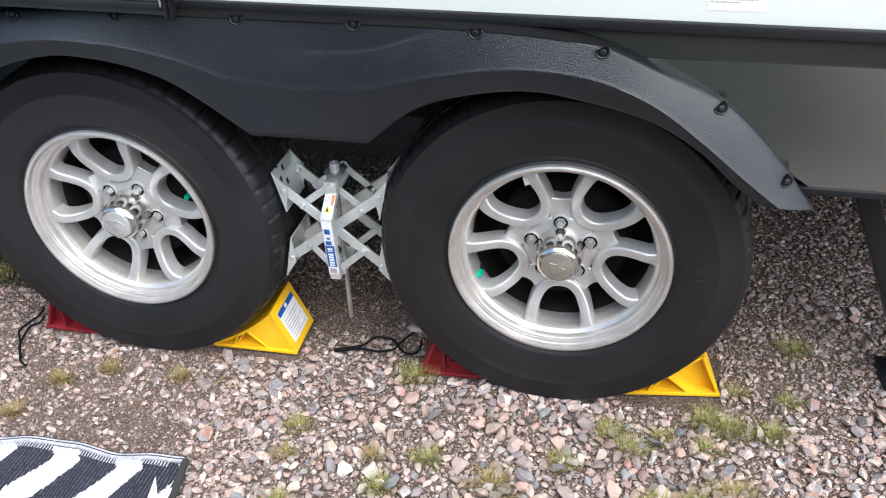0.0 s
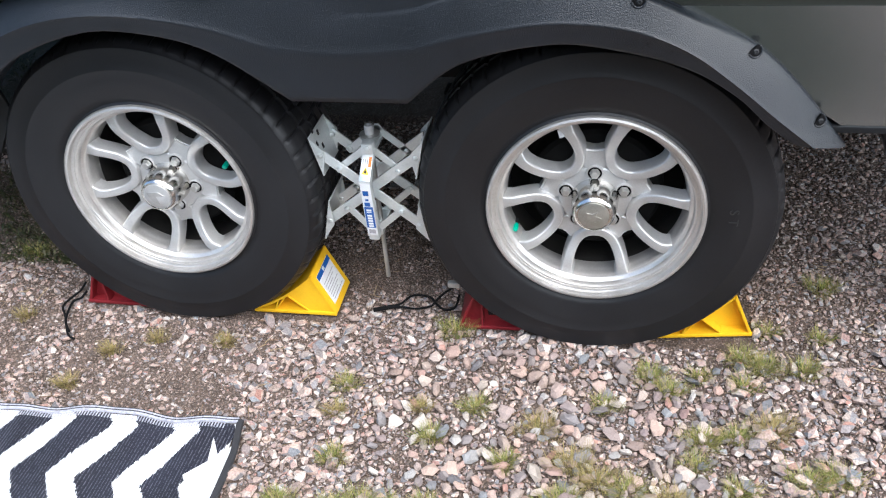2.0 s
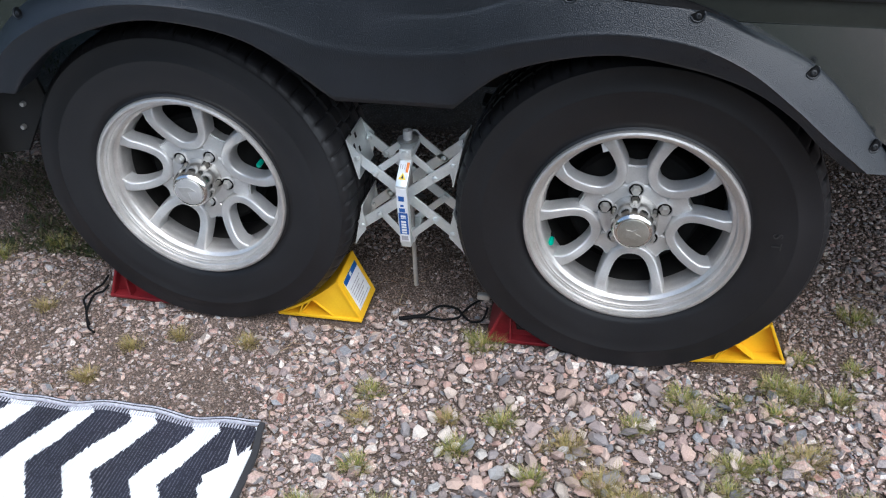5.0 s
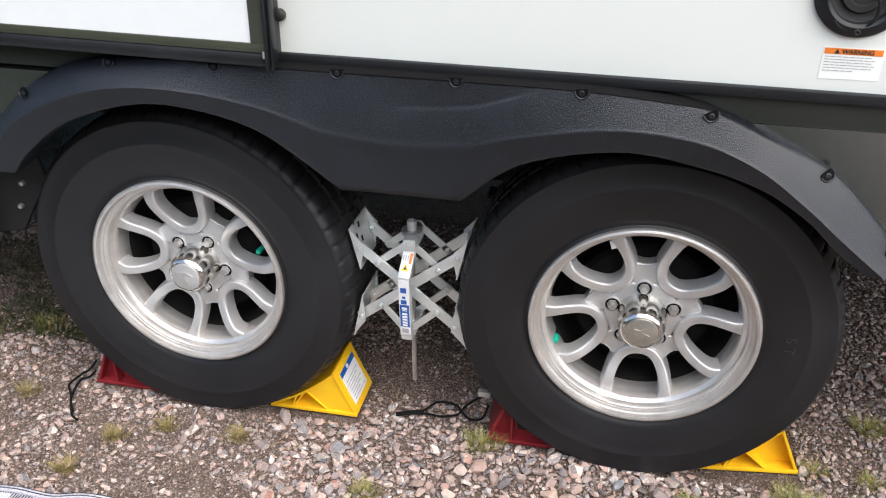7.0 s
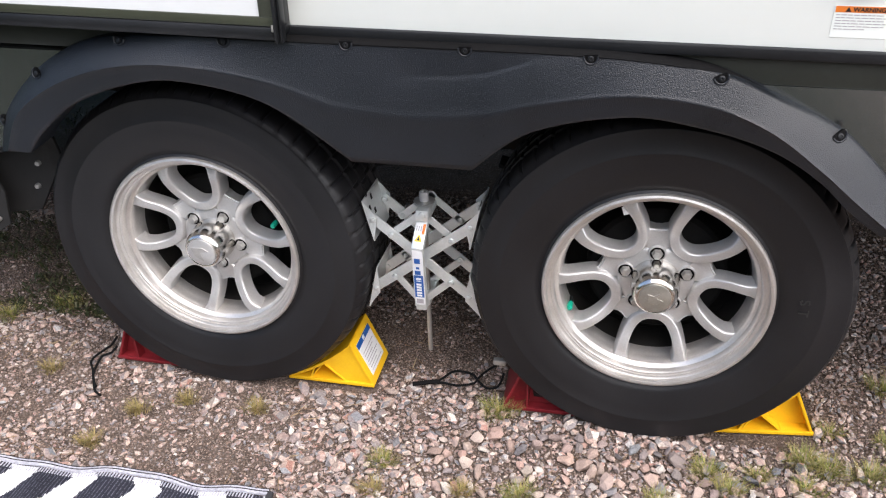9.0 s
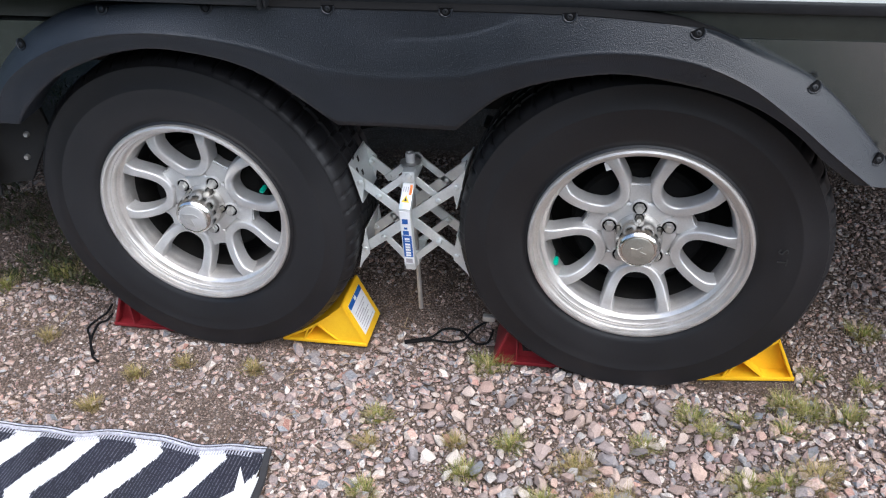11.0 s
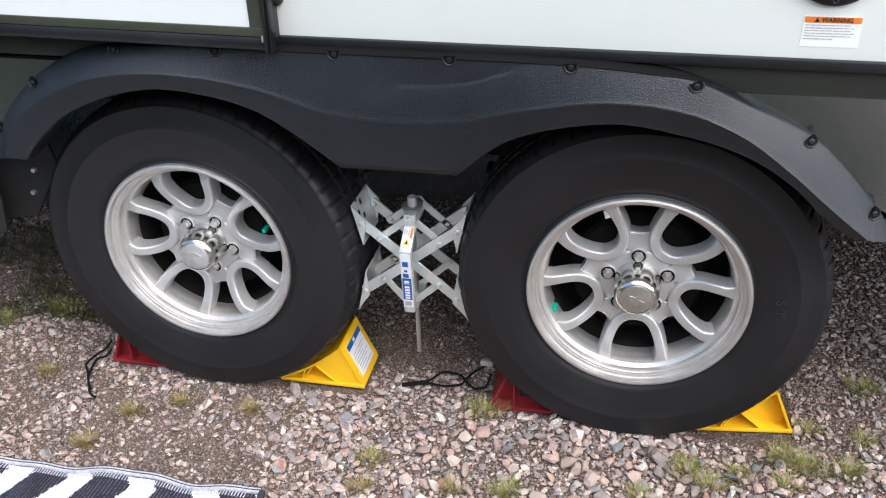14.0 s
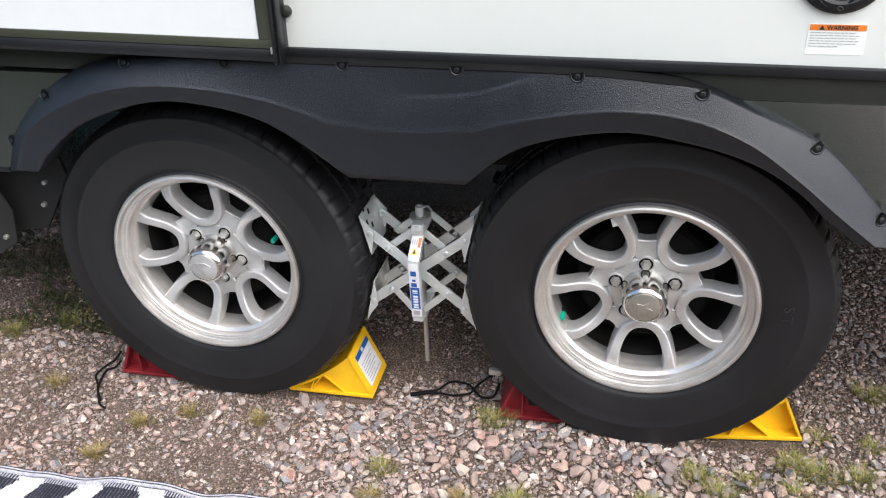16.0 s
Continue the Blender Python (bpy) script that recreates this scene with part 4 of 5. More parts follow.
# ---------------- scissor chock between the tyres ----------------
def scissor_chock():
    ob = thing("scissor_chock", "zinc-plated steel scissor chock clamped between both tyres", "wheel chock", at=(0, 0.02, 0.08))
    base = Vector((0, 0.02, 0.08))

    def at(x, y, z):
        return Vector((x, y, z)) - base

    def bar(name, a, b, y, width, thick=0.004, ends=0.010, label=""):
        a, b = Vector((a[0], 0, a[1])), Vector((b[0], 0, b[1]))
        d = b - a
        ang = math.atan2(d.z, d.x)
        ln = d.length
        w = width / 2
        o = [(-ends, -w * 0.7), (-ends * 0.7, -w), (ln + ends * 0.7, -w), (ln + ends, -w * 0.7), (ln + ends, w * 0.7), (ln + ends * 0.7, w), (-ends * 0.7, w), (-ends, w * 0.7)]
        m = Matrix.Translation(at(a.x, y, a.z)) @ Matrix.Rotation(-ang, 4, "Y")
        return part(name, plate(o, thick, m, bevel=0.0008), M_ZINC, ob, label)

    def rivet(x, y, z, r=0.0068):
        c = at(x, y, z)
        part("rivet", lathe([(r, 0.004), (r, 0.0), (r * 0.85, -0.0025), (r * 0.4, -0.0038), (0.0006, -0.004)], 20, centre=c), M_STEEL if r < 0.006 else M_ZINC, ob)

    TL, TR, BL, BR = (-0.101, 0.427), (0.101, 0.428), (-0.104, 0.262), (0.097, 0.262)
    for y, s in ((0.052, 1), (0.142, -1)):
        # long arms cross; the second pair lies behind the first
        bar("arm", TL, BR, y, 0.0225, label="long crossing arm")
        if s == 1:
            bar("arm", (0.014, 0.361), TR, y - 0.0045, 0.0225)
            bar("arm", BL, (-0.010, 0.334), y + 0.005, 0.0225)
        else:
            bar("arm", BL, TR, y - 0.006, 0.0225)
        top, foot = (0.001, 0.446), (-0.009, 0.230)
        inner = ((-0.064, 0.394), (0.062, 0.394), (-0.062, 0.294), (0.059, 0.292))
        for a, b in ((top, inner[0]), (top, inner[1]), (foot, inner[2]), (foot, inner[3])):
            bar("link", a, b, y + 0.006 * s, 0.0155, label="short lifting link")
        for x, z in (TL, TR, BL, BR, *inner):
            rivet(x, y - 0.005, z, 0.0062)
    # tread pads, bent plates that follow the tyres
    for sx in (-1, 1):
        for up in (-1, 1):
            phi = radians(12.8) * up
            c = Vector((sx * (HUB_X - 0.3635 * math.cos(phi)), 0, HUB_Z + 0.3635 * math.sin(phi)))
            tan = Vector((sx * math.sin(phi), 0, math.cos(phi)))
            out = Vector((-sx * math.cos(phi), 0, math.sin(phi)))
            far, near_ = (0.044, -0.048) if up > 0 else (0.052, -0.052)
            bm = bmesh.new()
            quad = [c + tan * far, c + tan * near_]
            a = [bm.verts.new(at(p.x, 0.046, p.z)) for p in quad] + [bm.verts.new(at(p.x, 0.152, p.z)) for p in reversed(quad)]
            f = bm.faces.new(a)
            r = bmesh.ops.extrude_face_region(bm, geom=[f])
            bmesh.ops.translate(bm, verts=[v for v in r["geom"] if isinstance(v, bmesh.types.BMVert)], vec=out * 0.003)
            bmesh.ops.recalc_face_normals(bm, faces=bm.faces[:])
            pad = part("tread_pad", bm, M_ZINC, ob, "steel pad with slots pressed on the tread", smooth=False)
            # webs at both ends carry the arm pivots
            piv = Vector(((TL, TR) if up > 0 else (BL, BR))[0 if sx < 0 else 1])
            tip = (piv.x - sx * 0.008, piv.y)
            for y in (0.0465, 0.149):
                part("pad_web", plate([(quad[0].x, quad[0].z), (quad[1].x, quad[1].z), (tip[0], tip[1] - 0.010), (tip[0], tip[1] + 0.010)], 0.003, Matrix.Translation(-base + Vector((0, y, 0)))), M_ZINC, pad, smooth=False)
            if up > 0:
                for k in range(4):
                    q = c + tan * (0.048 - 0.016 * k) + out * 0.0034
                    rot = Matrix.Rotation(-math.atan2(out.z, out.x), 4, "Y")
                    slot = box((-0.0004, -0.004, -0.006), (0.0006, 0.004, 0.006), Matrix.Translation(at(q.x, 0.070 + 0.022 * (k % 2), q.z)) @ rot, bevel=0.0003)
                    part("slot", slot, M_DARK, pad)
    # threaded rod, nut and star washer
    rx, ry = -0.004, 0.098
    c = at(rx, ry, 0)
    rodb = tube([(c.x, c.y, 0.075 - 0.08), (c.x, c.y, 0.2), (c.x, c.y, 0.375)], 0.0052, 12)
    part("threaded_rod", rodb, M_STEEL, ob, "dull threaded rod")
    socket = part("top_nut", lathe([(0.0098, 0.0), (0.0098, 0.025), (0.0092, 0.028), (0.005, 0.028), (0.004, 0.022), (0.001, 0.022)], 24), M_ALLOY, ob, "socket nut")
    socket.matrix_local = Matrix.Translation((c.x, c.y, 0.447 - 0.08)) @ Matrix.Rotation(radians(90), 4, "X")
    wash = part("washer", lathe([(0.009, 0.0), (0.0215, 0.0), (0.0228, 0.0010), (0.0215, 0.0018), (0.009, 0.0018)], 40, offset=lambda j, i, r, y: (r - (0.0022 if r > 0.02 and i % 5 == 0 else 0), y)), M_STEEL, ob, "toothed washer")
    wash.matrix_local = Matrix.Translation((c.x, c.y, 0.4535 - 0.08)) @ Matrix.Rotation(radians(90), 4, "X")
    wash2 = part("washer", lathe([(0.009, 0.0), (0.0195, 0.0), (0.0205, 0.001), (0.009, 0.0018)], 32), M_ZINC, ob)
    wash2.matrix_local = Matrix.Translation((c.x, c.y, 0.4465 - 0.08)) @ Matrix.Rotation(radians(90), 4, "X")
    part("cross_block", box((-0.012, 0.062, 0.422), (0.012, 0.136, 0.437), Matrix.Translation(-base), bevel=0.003), M_ZINC, ob)
    part("cross_block", box((-0.022, 0.058, 0.222), (0.010, 0.140, 0.238), Matrix.Translation(-base), bevel=0.003), M_ZINC, ob)
    # bent label channel in front: upper leg leans out, lower leg leans back
    def leg(z0, y0, x0, z1, y1, x1, name):
        a, b = at(x0, y0, z0), at(x1, y1, z1)
        d = (b - a)
        ln = d.length
        z = d.normalized()
        x = Vector((1, 0, 0)) - z * z.x
        x.normalize()
        y = z.cross(x)
        m = Matrix(((x.x, y.x, z.x, a.x), (x.y, y.y, z.y, a.y), (x.z, y.z, z.z, a.z), (0, 0, 0, 1)))
        p = part(name, box((-0.0118, 0.0, 0), (0.0118, 0.003, ln), m, bevel=0.001), M_ZINC, ob, "folded channel")
        part("channel_flange", box((0.0090, 0.001, 0), (0.0118, 0.014, ln), m), M_ZINC, p)
        part("channel_flange", box((-0.0118, 0.001, 0), (-0.0090, 0.014, ln), m), M_ZINC, p)
        return p, m, ln
    up_leg, mu, lu = leg(0.398, 0.000, 0.0025, 0.440, 0.040, 0.0055, "channel")
    low_leg, ml, ll = leg(0.250, 0.014, 0.0015, 0.398, 0.000, 0.0025, "channel")
    part("channel_head", box((-0.0125, -0.001, 0), (0.0125, 0.022, 0.024), Matrix.Translation(at(0.006, 0.036, 0.440)), bevel=0.002), M_ZINC, ob)
    part("channel_foot", box((-0.0118, 0.0, -0.006), (0.0118, 0.024, 0.012), Matrix.Translation(at(0.0015, 0.016, 0.244)), bevel=0.004), M_ZINC, ob)
    rivet(0.006, 0.035, 0.454, 0.0075)
    # stickers on the channel
    part("warning_sticker", box((-0.0105, -0.0008, 0.012), (0.0105, 0.0, lu - 0.006), mu), M_STICKER, up_leg, "white warning sticker")
    part("orange_mark", box((0.0048, -0.0014, 0.030), (0.0102, -0.0006, lu - 0.007), mu), M_ORANGE, up_leg)
    part("hazard_mark", plate([(-0.008, 0.014), (0.008, 0.014), (0.0, 0.029)], 0.0006, mu @ Matrix.Translation((0, -0.0013, 0))), M_WARNYELLOW, up_leg, smooth=False)
    part("hazard_mark", plate([(-0.003, 0.0165), (0.003, 0.0165), (0.0, 0.025)], 0.0006, mu @ Matrix.Translation((0, -0.0017, 0))), M_BLACKINK, up_leg, smooth=False)
    for k in range(3):
        part("text_bar", box((-0.008 + 0.0045 * k, -0.0014, 0.036), (-0.0066 + 0.0045 * k, -0.0006, lu - 0.012), mu), M_INK, up_leg)
    part("name_sticker", box((-0.0105, -0.0008, 0.006), (0.0105, 0.0, ll - 0.006), ml), M_STICKER, low_leg, "white and blue name sticker")
    part("blue_field", box((-0.0095, -0.0014, 0.026), (0.0095, -0.0006, 0.082), ml), M_BLUE, low_leg)
    for k, w in enumerate((0.0050, 0.0016, 0.0048, 0.0052, 0.0046, 0.0050, 0.0044)):       # white letter blocks
        part("letter_bar", box((-0.0052, -0.0018, 0.076 - 0.0072 * k - w), (0.0052, -0.0010, 0.076 - 0.0072 * k), ml), M_STICKER, low_leg)
    for z0, z1, w in ((0.112, 0.124, 0.007), (0.098, 0.103, 0.004), (0.084, 0.094, 0.007)):
        part("logo_bar", box((-w, -0.0014, z0), (w * 0.7, -0.0006, z1), ml), M_BLUE, low_leg)
    part("text_bar", box((-0.007, -0.0014, 0.010), (0.007, -0.0006, 0.021), ml), M_INK, low_leg)
    return ob


scissor_chock()


# ---------------- black bracket plates behind the front tyre, jack leg ahead of the rear ----------------
def step_bracket():
    ob = thing("step_bracket", "black steel step bracket with bolts under the trailer", "bracket", at=(-0.95, 0.07, 0.60))
    part("plate", plate([(-0.16, 0.0), (0.12, 0.0), (0.14, -0.10), (0.05, -0.235), (-0.04, -0.25), (-0.16, -0.02)], 0.008, bevel=0.001), M_DARK, ob)
    m = Matrix.Rotation(radians(12), 4, "Z")
    part("plate", plate([(-0.3, 0.0), (-0.06, 0.0), (0.0, -0.17), (-0.01, -0.25), (-0.06, -0.28), (-0.3, -0.25)], 0.008, m @ Matrix.Translation((0, -0.05, 0)), bevel=0.001), M_DARK, ob)
    for x, z, y in ((0.079, -0.115, -0.006), (0.061, -0.172, -0.006), (-0.035, -0.19, -0.062), (-0.02, -0.235, -0.06)):
        part("bolt", lathe([(0.0062, 0.006), (0.0062, 0.0), (0.005, -0.003), (0.001, -0.0035)], 12, centre=(x, y, z)), M_STEEL, ob, "zinc bolt head")
    return ob


step_bracket()


def jack_leg():
    ob = thing("jack_leg", "black steel stabilizer jack leg standing on gravel", "jack", at=(1.228, 0.16, 0.0))
    m = Matrix.Rotation(radians(-24), 4, "Y")
    part("leg", box((-0.02, 0, 0.0), (0.02, 0.05, 0.62), m, bevel=0.004), M_TRIM, ob)
    part("foot", box((-0.07, -0.03, 0.0), (0.07, 0.08, 0.012), bevel=0.004), M_TRIM, ob)
    return ob


jack_leg()


# ---------------- rug ----------------
def rug():
    ob = thing("rug", "black and white zigzag woven outdoor rug on gravel", "rug", at=(0, 0, 0))

    def wave(x, y):
        return 0.008 + 0.004 * math.sin(x * 21 + 1.0) + 0.003 * math.sin(x * 47 + y * 9) + 0.007 * smooth01((y + 0.36) / 0.05) * (0.5 + 0.5 * math.sin(x * 24 + 0.4)) + 0.006 * smooth01((x + 0.25) / 0.04) * 0.5

    def top(x):
        return -0.326 - 0.09 * (x + 0.35) ** 2 + 0.004 * math.sin(x * 22)

    def right(y):
        return -0.223 + 0.016 * smooth01((-0.324 - y) / 0.1) + 0.02 * (-0.4 - y) * smooth01((-0.4 - y) / 0.1)

    xs = np.linspace(0, 1, 110)
    ys = np.linspace(0, 1, 60)
    bm = bmesh.new()
    grid = []
    for v in ys:
        row = []
        for u in xs:
            y0 = -0.33 - 1.0 * v ** 1.5
            xr = right(y0) - 0.004
            x = -1.7 + (xr + 1.7) * u
            y = (top(x) - 0.012) * (1 - v) + v * -1.33
            row.append(bm.verts.new((x, y, wave(x, y))))
        grid.append(row)
    for a, b in zip(grid, grid[1:]):
        for i in range(len(a) - 1):
            bm.faces.new((a[i], a[i + 1], b[i + 1], b[i]))
    bmesh.ops.recalc_face_normals(bm, faces=bm.faces[:])
    r = bmesh.ops.extrude_face_region(bm, geom=bm.faces[:])
    bmesh.ops.translate(bm, verts=[v for v in r["geom"] if isinstance(v, bmesh.types.BMVert)], vec=(0, 0, -0.003))
    bmesh.ops.recalc_face_normals(bm, faces=bm.faces[:])
    part("weave", bm, M_RUG, ob, "white zigzag on charcoal weave")

    def strip(name, pts, w, material, label, n=(0, 1, 0), lift=0.004):
        n = Vector(n)
        return part(name, sweep(pts, lambda i: [Vector(pts[i]) - n * w / 2, Vector(pts[i]) - n * w * 0.4 + Vector((0, 0, lift)), Vector(pts[i]) + n * w * 0.4 + Vector((0, 0, lift)), Vector(pts[i]) + n * w / 2]), material, ob, label)

    line = np.linspace(-1.7, right(-0.315) - 0.004, 120)
    for off, w, mat, lab in ((-0.0085, 0.0065, M_PALE, "pale woven edge"), (-0.0042, 0.0018, M_HEM, ""), (-0.0010, 0.0042, M_PALE, ""), (0.0022, 0.0018, M_HEM, "")):
        strip("edge_band", [(x, top(x) + off, wave(x, top(x)) + 0.0005) for x in line], w, mat, lab)
    # little white stitches that run from the edge into the dark stripes
    teeth = bmesh.new()
    for k, x in enumerate(np.arange(-1.65, -0.25, 0.0062)):
        y = top(x) - 0.020
        add_box(teeth, (x - 0.0011, y - 0.003, wave(x, y) + 0.0003), (x + 0.0011, y + 0.009, wave(x, y) + 0.0018))
    part("stitches", teeth, M_PALE, ob)["kind"] = "stuff"
    side = [(right(y), y, wave(right(y) - 0.01, y) + 0.001) for y in np.linspace(-0.327, -1.33, 60)]
    strip("side_binding", side, 0.015, M_HEM, "charcoal side binding", n=(1, 0, 0), lift=0.005)
    # corner shape in white, and a glint tag
    star = plate([(-0.263, -0.375), (-0.239, -0.414), (-0.217, -0.390), (-0.214, -0.47), (-0.211, -0.585), (-0.285, -0.474), (-0.251, -0.434)], 0.001)
    bmesh.ops.transform(star, matrix=Matrix(((1, 0, 0, 0), (0, 0, 1, 0), (0, 1, 0, 0), (0, 0, 0, 1))), verts=star.verts[:])
    for v in star.verts:
        v.co.z += wave(v.co.x, v.co.y) + 0.001
    bmesh.ops.recalc_face_normals(star, faces=star.faces[:])
    part("corner_patch", star, M_STICKER, ob, "white corner patch", smooth=False)
    return ob


rug()


# ---------------- grass tufts ----------------
def tuft(x, y, size, seed, dry=False, thick=1.0):
    rnd = random.Random(seed)
    verts, faces = [], []
    count = int((30 + 210 * size * rnd.uniform(0.7, 1.2)) * thick * 1.7)
    for _ in range(count):
        a = rnd.uniform(0, 2 * math.pi)
        d = 0.027 * (0.25 + size) * rnd.random() ** 0.7 * (1 + 0.35 * math.sin(3 * a + seed))
        bx, by = d * math.cos(a), d * math.sin(a) * 0.8
        lean = a + rnd.uniform(-0.9, 0.9)
        ln = rnd.uniform(0.012, 0.041) * (0.6 + 0.5 * size)
        w = rnd.uniform(0.0003, 0.0006)
        out = rnd.uniform(0.45, 1.15)
        sx, sy = -math.sin(lean) * w, math.cos(lean) * w
        n0 = len(verts)
        for k, t in enumerate((0, 0.4, 0.75, 1.0)):
            h = ln * (t - 0.35 * out * t * t)
            r = ln * out * t * t * 0.8
            px, py = bx + r * math.cos(lean), by + r * math.sin(lean)
            if k < 3:
                f = 1 - 0.25 * k
                verts += [(px - sx * f, py - sy * f, h), (px + sx * f, py + sy * f, h)]
            else:
                verts.append((px, py, h))
        faces += [(n0, n0 + 1, n0 + 3, n0 + 2), (n0 + 2, n0 + 3, n0 + 5, n0 + 4), (n0 + 4, n0 + 5, n0 + 6)]
    me = bpy.data.meshes.new("grass_tuft")
    me.from_pydata(verts, [], faces)
    me.materials.append(M_DRYGRASS if dry else M_GRASS)
    ob = new("grass_tuft", me)
    ob.location = (x, y, height(x, y) + 0.001)
    return tagged(ob, "wide sprawling tuft of yellow-green grass in gravel" if size > 1.1 and not dry else ("thin tuft of dry straw-coloured grass in gravel" if dry else "small thin tuft of yellowing grass in gravel"), "grass tuft", "grass tufts in the gravel")


SPRIGS = [(-0.903, -0.049), (-0.618, -0.146), (-0.524, -0.094), (-0.359, -0.089), (-0.664, -0.257), (-0.038, -0.268), (0.137, -0.238), (0.698, -0.081), (0.849, 0.068), (0.956, 0.056)]
SMALL = [(-0.038, -0.189), (-0.012, -0.384), (0.167, -0.314), (0.248, -0.227), (0.322, -0.355), (0.641, -0.130), (0.509, -0.187), (0.786, -0.102), (0.762, -0.241), (0.682, -0.318), (0.020, -0.500), (-0.083, -0.496), (0.755, -0.370), (0.194, -0.475)]
STRAW = [(0.382, -0.269), (0.455, -0.347), (0.830, -0.216), (0.500, -0.381), (0.637, -0.415)]
LARGE = [(-1.153, 0.129), (-1.017, 0.191), (0.168, -0.001), (0.602, -0.094), (0.791, -0.024), (0.834, -0.044), (0.911, -0.045), (0.694, -0.260), (0.991, 0.230), (0.073, -0.492), (0.125, -0.503), (-0.115, -0.556), (0.433, -0.435), (0.552, -0.397), (0.877, -0.337), (0.931, -0.325)]
for i, (x, y) in enumerate(SPRIGS):
    tuft(x, y, 0.6, 100 + i, dry=x < 0.2)
for i, (x, y) in enumerate(SMALL):
    tuft(x, y, 0.75, 140 + i)
for i, (x, y) in enumerate(STRAW):
    tuft(x, y, 1.2, 180 + i, dry=True)
for i, (x, y) in enumerate(LARGE):
    tuft(x, y, 1.05, 200 + i)


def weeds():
    """Low weeds on the shaded ground under the trailer, thick and dark-leaved to deepen that shade."""
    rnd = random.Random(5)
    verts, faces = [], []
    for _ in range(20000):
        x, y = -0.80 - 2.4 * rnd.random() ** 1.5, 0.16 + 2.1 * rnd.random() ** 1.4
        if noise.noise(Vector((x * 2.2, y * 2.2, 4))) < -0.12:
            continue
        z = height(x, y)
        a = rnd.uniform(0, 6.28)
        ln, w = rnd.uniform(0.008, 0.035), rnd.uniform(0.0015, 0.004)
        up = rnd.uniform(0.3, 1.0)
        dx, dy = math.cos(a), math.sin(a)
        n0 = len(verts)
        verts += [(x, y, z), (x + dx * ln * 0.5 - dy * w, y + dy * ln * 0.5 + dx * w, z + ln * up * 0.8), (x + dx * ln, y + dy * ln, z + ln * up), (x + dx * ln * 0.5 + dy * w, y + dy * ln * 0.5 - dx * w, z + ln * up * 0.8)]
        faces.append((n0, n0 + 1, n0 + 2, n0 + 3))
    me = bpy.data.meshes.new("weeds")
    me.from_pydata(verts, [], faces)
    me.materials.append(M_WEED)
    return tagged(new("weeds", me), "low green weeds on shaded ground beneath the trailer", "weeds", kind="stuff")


weeds()


# ---------------- gravel ----------------
def pebble(seed, corners):
    """A broken stone: the hull of a few corners, squat and angular."""
    rnd = random.Random(seed)
    bm = bmesh.new()
    s = Vector((rnd.uniform(1.0, 1.4), rnd.uniform(0.75, 1.05), rnd.uniform(0.36, 0.70)))
    for k in range(corners):
        z = 1 - 2 * (k + 0.5) / corners
        a = 2.4 * k + rnd.uniform(-0.5, 0.5)
        q = math.sqrt(max(0.0, 1 - z * z))
        p = Vector((q * math.cos(a), q * math.sin(a), z)) * rnd.uniform(0.82, 1.12)
        bm.verts.new((p.x * s.x, p.y * s.y, p.z * s.z))
    hull = bmesh.ops.convex_hull(bm, input=bm.verts[:])
    loose = [e for e in hull["geom_interior"] if isinstance(e, bmesh.types.BMVert)]
    if loose:
        bmesh.ops.delete(bm, geom=loose, context="VERTS")
    bmesh.ops.triangulate(bm, faces=bm.faces[:])
    bmesh.ops.recalc_face_normals(bm, faces=bm.faces[:])
    bm.verts.index_update()
    vs = np.array([v.co[:] for v in bm.verts])
    fs = np.array([[v.index for v in f.verts] for f in bm.faces])
    bm.free()
    return vs, fs


def scatter(rng, count, region, sizes, cells, accept, gap=0.66):
    """Darts that keep clear of one another."""
    x0, x1, y0, y1 = region
    cell = 0.02
    out = []
    xs, ys, rs = rng.uniform(x0, x1, count), rng.uniform(y0, y1, count), np.sort(sizes(count))[::-1]
    for x, y, r in zip(xs, ys, rs):
        if not accept(x, y, r):
            continue
        key = (int(x // cell), int(y // cell))
        near = [q for i in (-1, 0, 1) for j in (-1, 0, 1) for q in cells.get((key[0] + i, key[1] + j), ())]
        if any((x - a) ** 2 + (y - b) ** 2 < (gap * (r + c)) ** 2 for a, b, c in near):
            continue
        cells.setdefault(key, []).append((x, y, r))
        out.append((x, y, r))
    return out


def scattered(name, spots, shapes, material, parent, rng, sink, smooth=True):
    vs, fs, base = [], [], 0
    for x, y, r in spots:
        v, f = shapes[rng.integers(len(shapes))]
        a, t, p = rng.uniform(0, 6.28), rng.normal(0, 0.34), rng.normal(0, 0.34)
        R = np.array(Euler((t, p, a)).to_matrix())
        bed = sink - 0.3 * smooth01((0.15 - x) / 0.5)          # bedded deeper where the pitch is trodden
        vs.append((v * r) @ R.T + (x, y, height(x, y) + r * bed))
        fs.append(f + base)
        base += len(v)
    V, F = np.concatenate(vs), np.concatenate(fs)
    me = bpy.data.meshes.new(name)
    me.vertices.add(len(V))
    me.vertices.foreach_set("co", V.ravel())
    me.loops.add(F.size)
    me.loops.foreach_set("vertex_index", F.ravel().astype(np.int32))
    me.polygons.add(len(F))
    me.polygons.foreach_set("loop_start", np.arange(0, F.size, 3, dtype=np.int32))
    me.update(calc_edges=True)
    me.validate()
    if smooth:
        me.shade_smooth()
        me.set_sharp_from_angle(angle=radians(16))
    me.materials.append(material)
    ob = new(name, me)
    ob.parent = parent
    ob["kind"] = "stuff"
    return ob


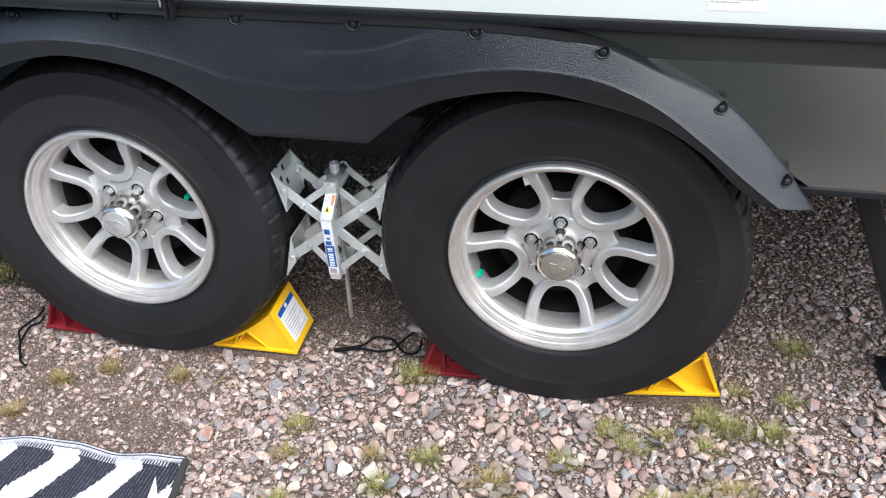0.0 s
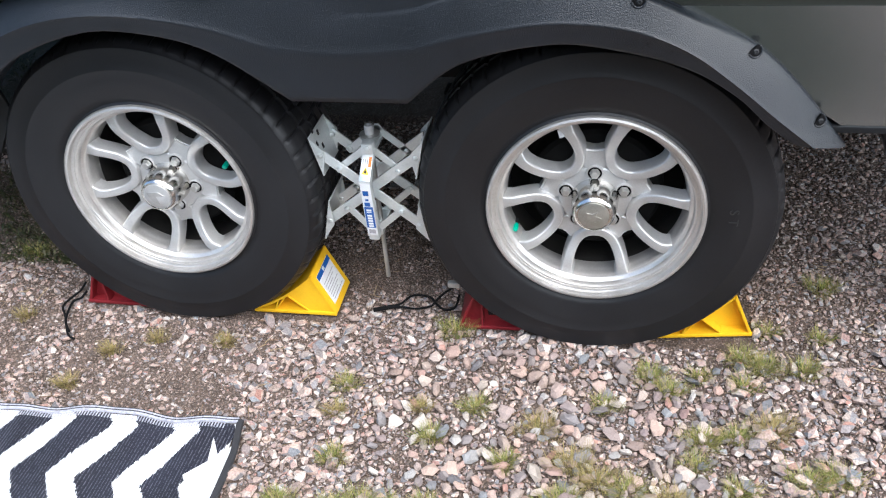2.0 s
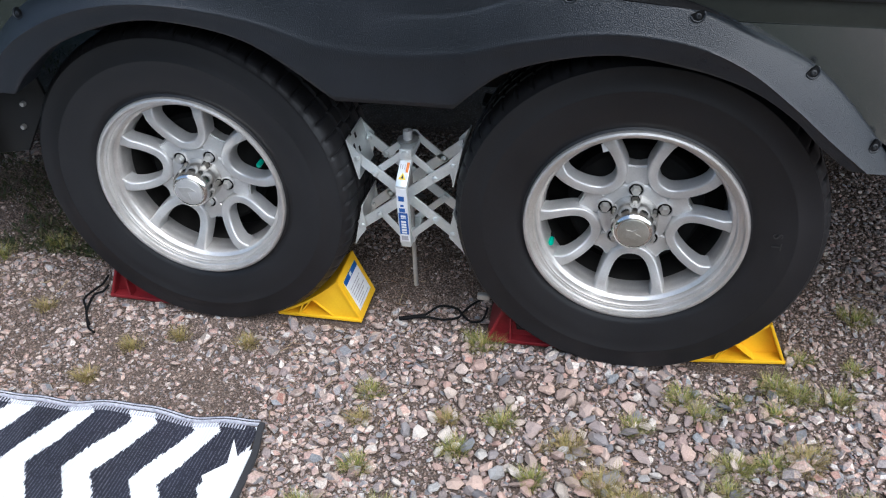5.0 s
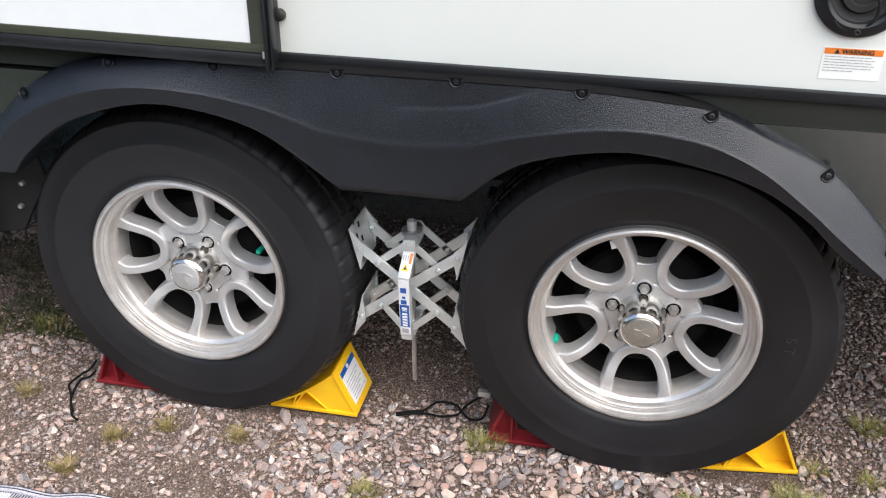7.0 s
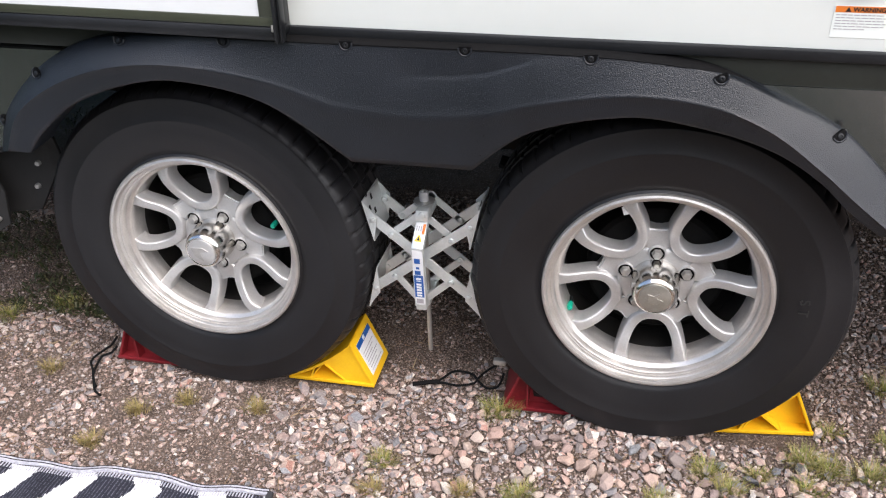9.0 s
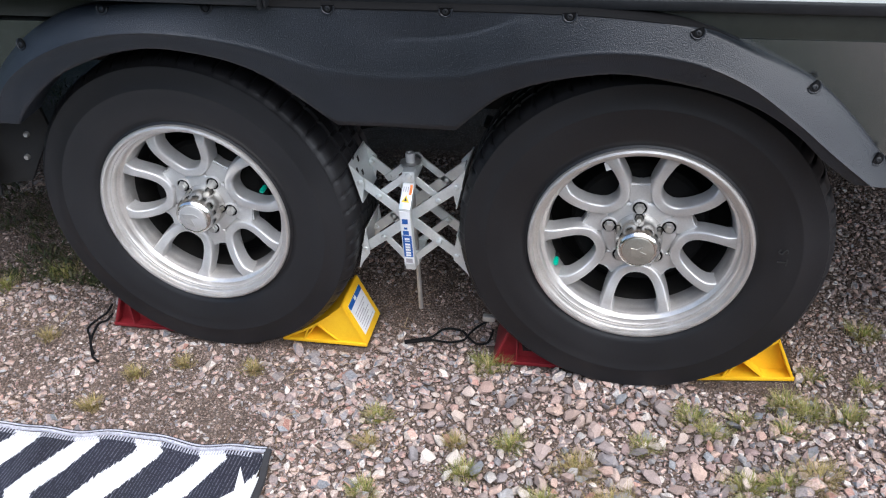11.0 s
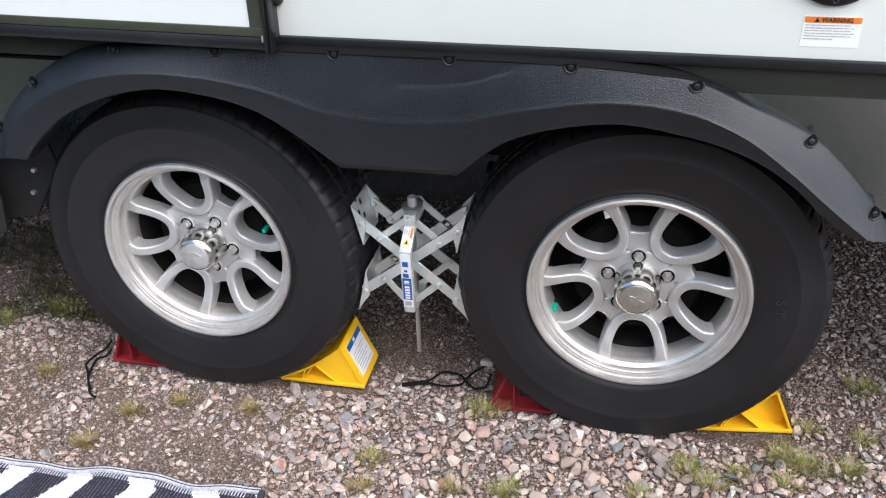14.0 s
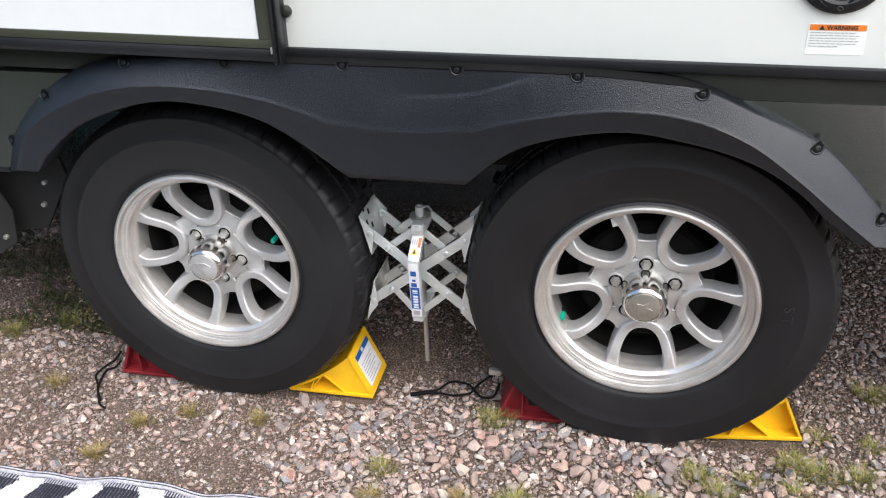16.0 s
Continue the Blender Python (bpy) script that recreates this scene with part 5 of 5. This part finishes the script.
def gravel():
    rng = np.random.default_rng(11)
    big = [pebble(40 + i, 13 + i % 4) for i in range(16)]
    small = [pebble(80 + i, 8 + i % 3) for i in range(12)]
    cells = {}

    def clear(x, y, r):
        fade = min(1.0, (1.55 - abs(x - 0.02)) / 0.2, (0.72 - abs(y + 0.05)) / 0.12 if y < 0 else 1.0)   # thins out towards the edges
        if rng.uniform() > fade:
            return False
        if x < -0.215 and y < -0.338:                      # under the rug
            return False
        if 0.01 < y < 0.18 and any(a < x < e for a, e in ((-0.77, -0.55), (-0.333, -0.115), (0.165, 0.385), (0.6, 0.825))):   # under the chocks
            return False
        if y > 0.0 and (abs(abs(x) - HUB_X) < 0.09) and y < 0.24:
            return False
        return True

    def patchy(x, y, r):
        if not clear(x, y, r):
            return False
        d = noise.noise(Vector((x * 2.6, y * 2.6, 1.7))) + 0.55 * noise.noise(Vector((x * 7, y * 7, 3.1)))
        want = 0.56 + 0.12 * smooth01((x + 0.5) / 1.0) + 0.38 * smooth01((x - 0.3) / 0.4) * smooth01((0.02 - y) / 0.12) + 0.12 * smooth01((-y) / 0.35) - 0.14 * smooth01((y - 0.04) / 0.3)
        if r > 0.0085:
            want -= 0.14 + (0.12 + 0.4 * smooth01((x - 0.4) / 0.3)) * smooth01((y - 0.02) / 0.12) + 0.06 * smooth01((0.25 - x) / 0.5)
        return d * (0.9 - 0.5 * smooth01((x - 0.3) / 0.4) * smooth01((0.02 - y) / 0.12)) + want > rng.uniform(0, 0.75)

    spots = scatter(rng, 112000, (-1.5, 1.55, -0.76, 1.0), lambda n: np.clip(rng.lognormal(math.log(0.0050), 0.48, n), 0.0032, 0.019), cells, patchy)
    # the stones in the open stretch before the rear wheel are single objects
    single = [s for s in spots if 0.05 < s[0] < 0.75 and -0.45 < s[1] < -0.05 and s[2] > 0.0078][:300]
    chosen = set(single)
    scattered("gravel", [s for s in spots if s not in chosen and s[2] >= 0.0068], big, M_COARSE, ground, rng, 0.52)
    scattered("fine_gravel", [s for s in spots if s[2] < 0.0068], small, M_GRAVEL, ground, rng, 0.5)
    fine = scatter(rng, 170000, (-1.5, 1.55, -0.76, 1.05), lambda n: rng.uniform(0.0016, 0.0044, n), cells, clear, 0.5)
    scattered("grit", fine, small, M_GRIT, ground, rng, 0.4)
    meshes = []
    for i, (v, f) in enumerate(big):
        me = bpy.data.meshes.new("stone")
        me.from_pydata(v.tolist(), [], f.tolist())
        me.shade_smooth()
        me.set_sharp_from_angle(angle=radians(16))
        me.materials.append(M_STONE)
        meshes.append(me)
    for x, y, r in single:
        ob = new("stone", meshes[rng.integers(len(meshes))])
        ob.parent = ground
        ob.matrix_local = Matrix.LocRotScale((x, y, height(x, y) + r * 0.54), Euler((rng.normal(0, 0.45), rng.normal(0, 0.45), rng.uniform(0, 6.28))), (r, r, r))


gravel()


# ---------------- straw and twigs between the stones ----------------
def litter():
    rnd = random.Random(17)
    M_STRAW = random_colour("straw_and_twigs", "island", [(0, (0.10, 0.06, 0.035)), (0.4, (0.24, 0.16, 0.09)), (0.7, (0.40, 0.31, 0.19)), (1, (0.16, 0.085, 0.045))], rough=0.8, relief=0.2)
    verts, faces = [], []
    for _ in range(1500):
        x, y = rnd.uniform(-1.2, 1.3), rnd.uniform(-0.66, 0.35)
        if (x < -0.2 and y < -0.32) or noise.noise(Vector((x * 3.1, y * 3.1, 9.0))) < -0.05:
            continue
        a, ln, w = rnd.uniform(0, 6.28), rnd.uniform(0.008, 0.034) * rnd.uniform(0.6, 1.5), rnd.uniform(0.0004, 0.0011)
        z, tilt, bend = height(x, y) + rnd.uniform(0.003, 0.009), rnd.uniform(-0.25, 0.25), rnd.uniform(-0.2, 0.2)
        dx, dy = math.cos(a), math.sin(a)
        n0 = len(verts)
        for t in (-0.5, 0.0, 0.5):
            side = bend * ln * (0.25 - t * t)
            px, py, pz = x + dx * ln * t - dy * side, y + dy * ln * t + dx * side, z + tilt * ln * t
            verts += [(px - dy * w, py + dx * w, pz), (px, py, pz + 1.4 * w), (px + dy * w, py - dx * w, pz)]
        for k in (0, 3):
            for i, j in ((0, 1), (1, 2), (2, 0)):
                faces.append((n0 + k + i, n0 + k + j, n0 + k + 3 + j, n0 + k + 3 + i))
    me = bpy.data.meshes.new("litter")
    me.from_pydata(verts, [], faces)
    me.materials.append(M_STRAW)
    return tagged(new("litter", me), "dry straw and brown twigs scattered between the stones", "litter", kind="stuff")


litter()
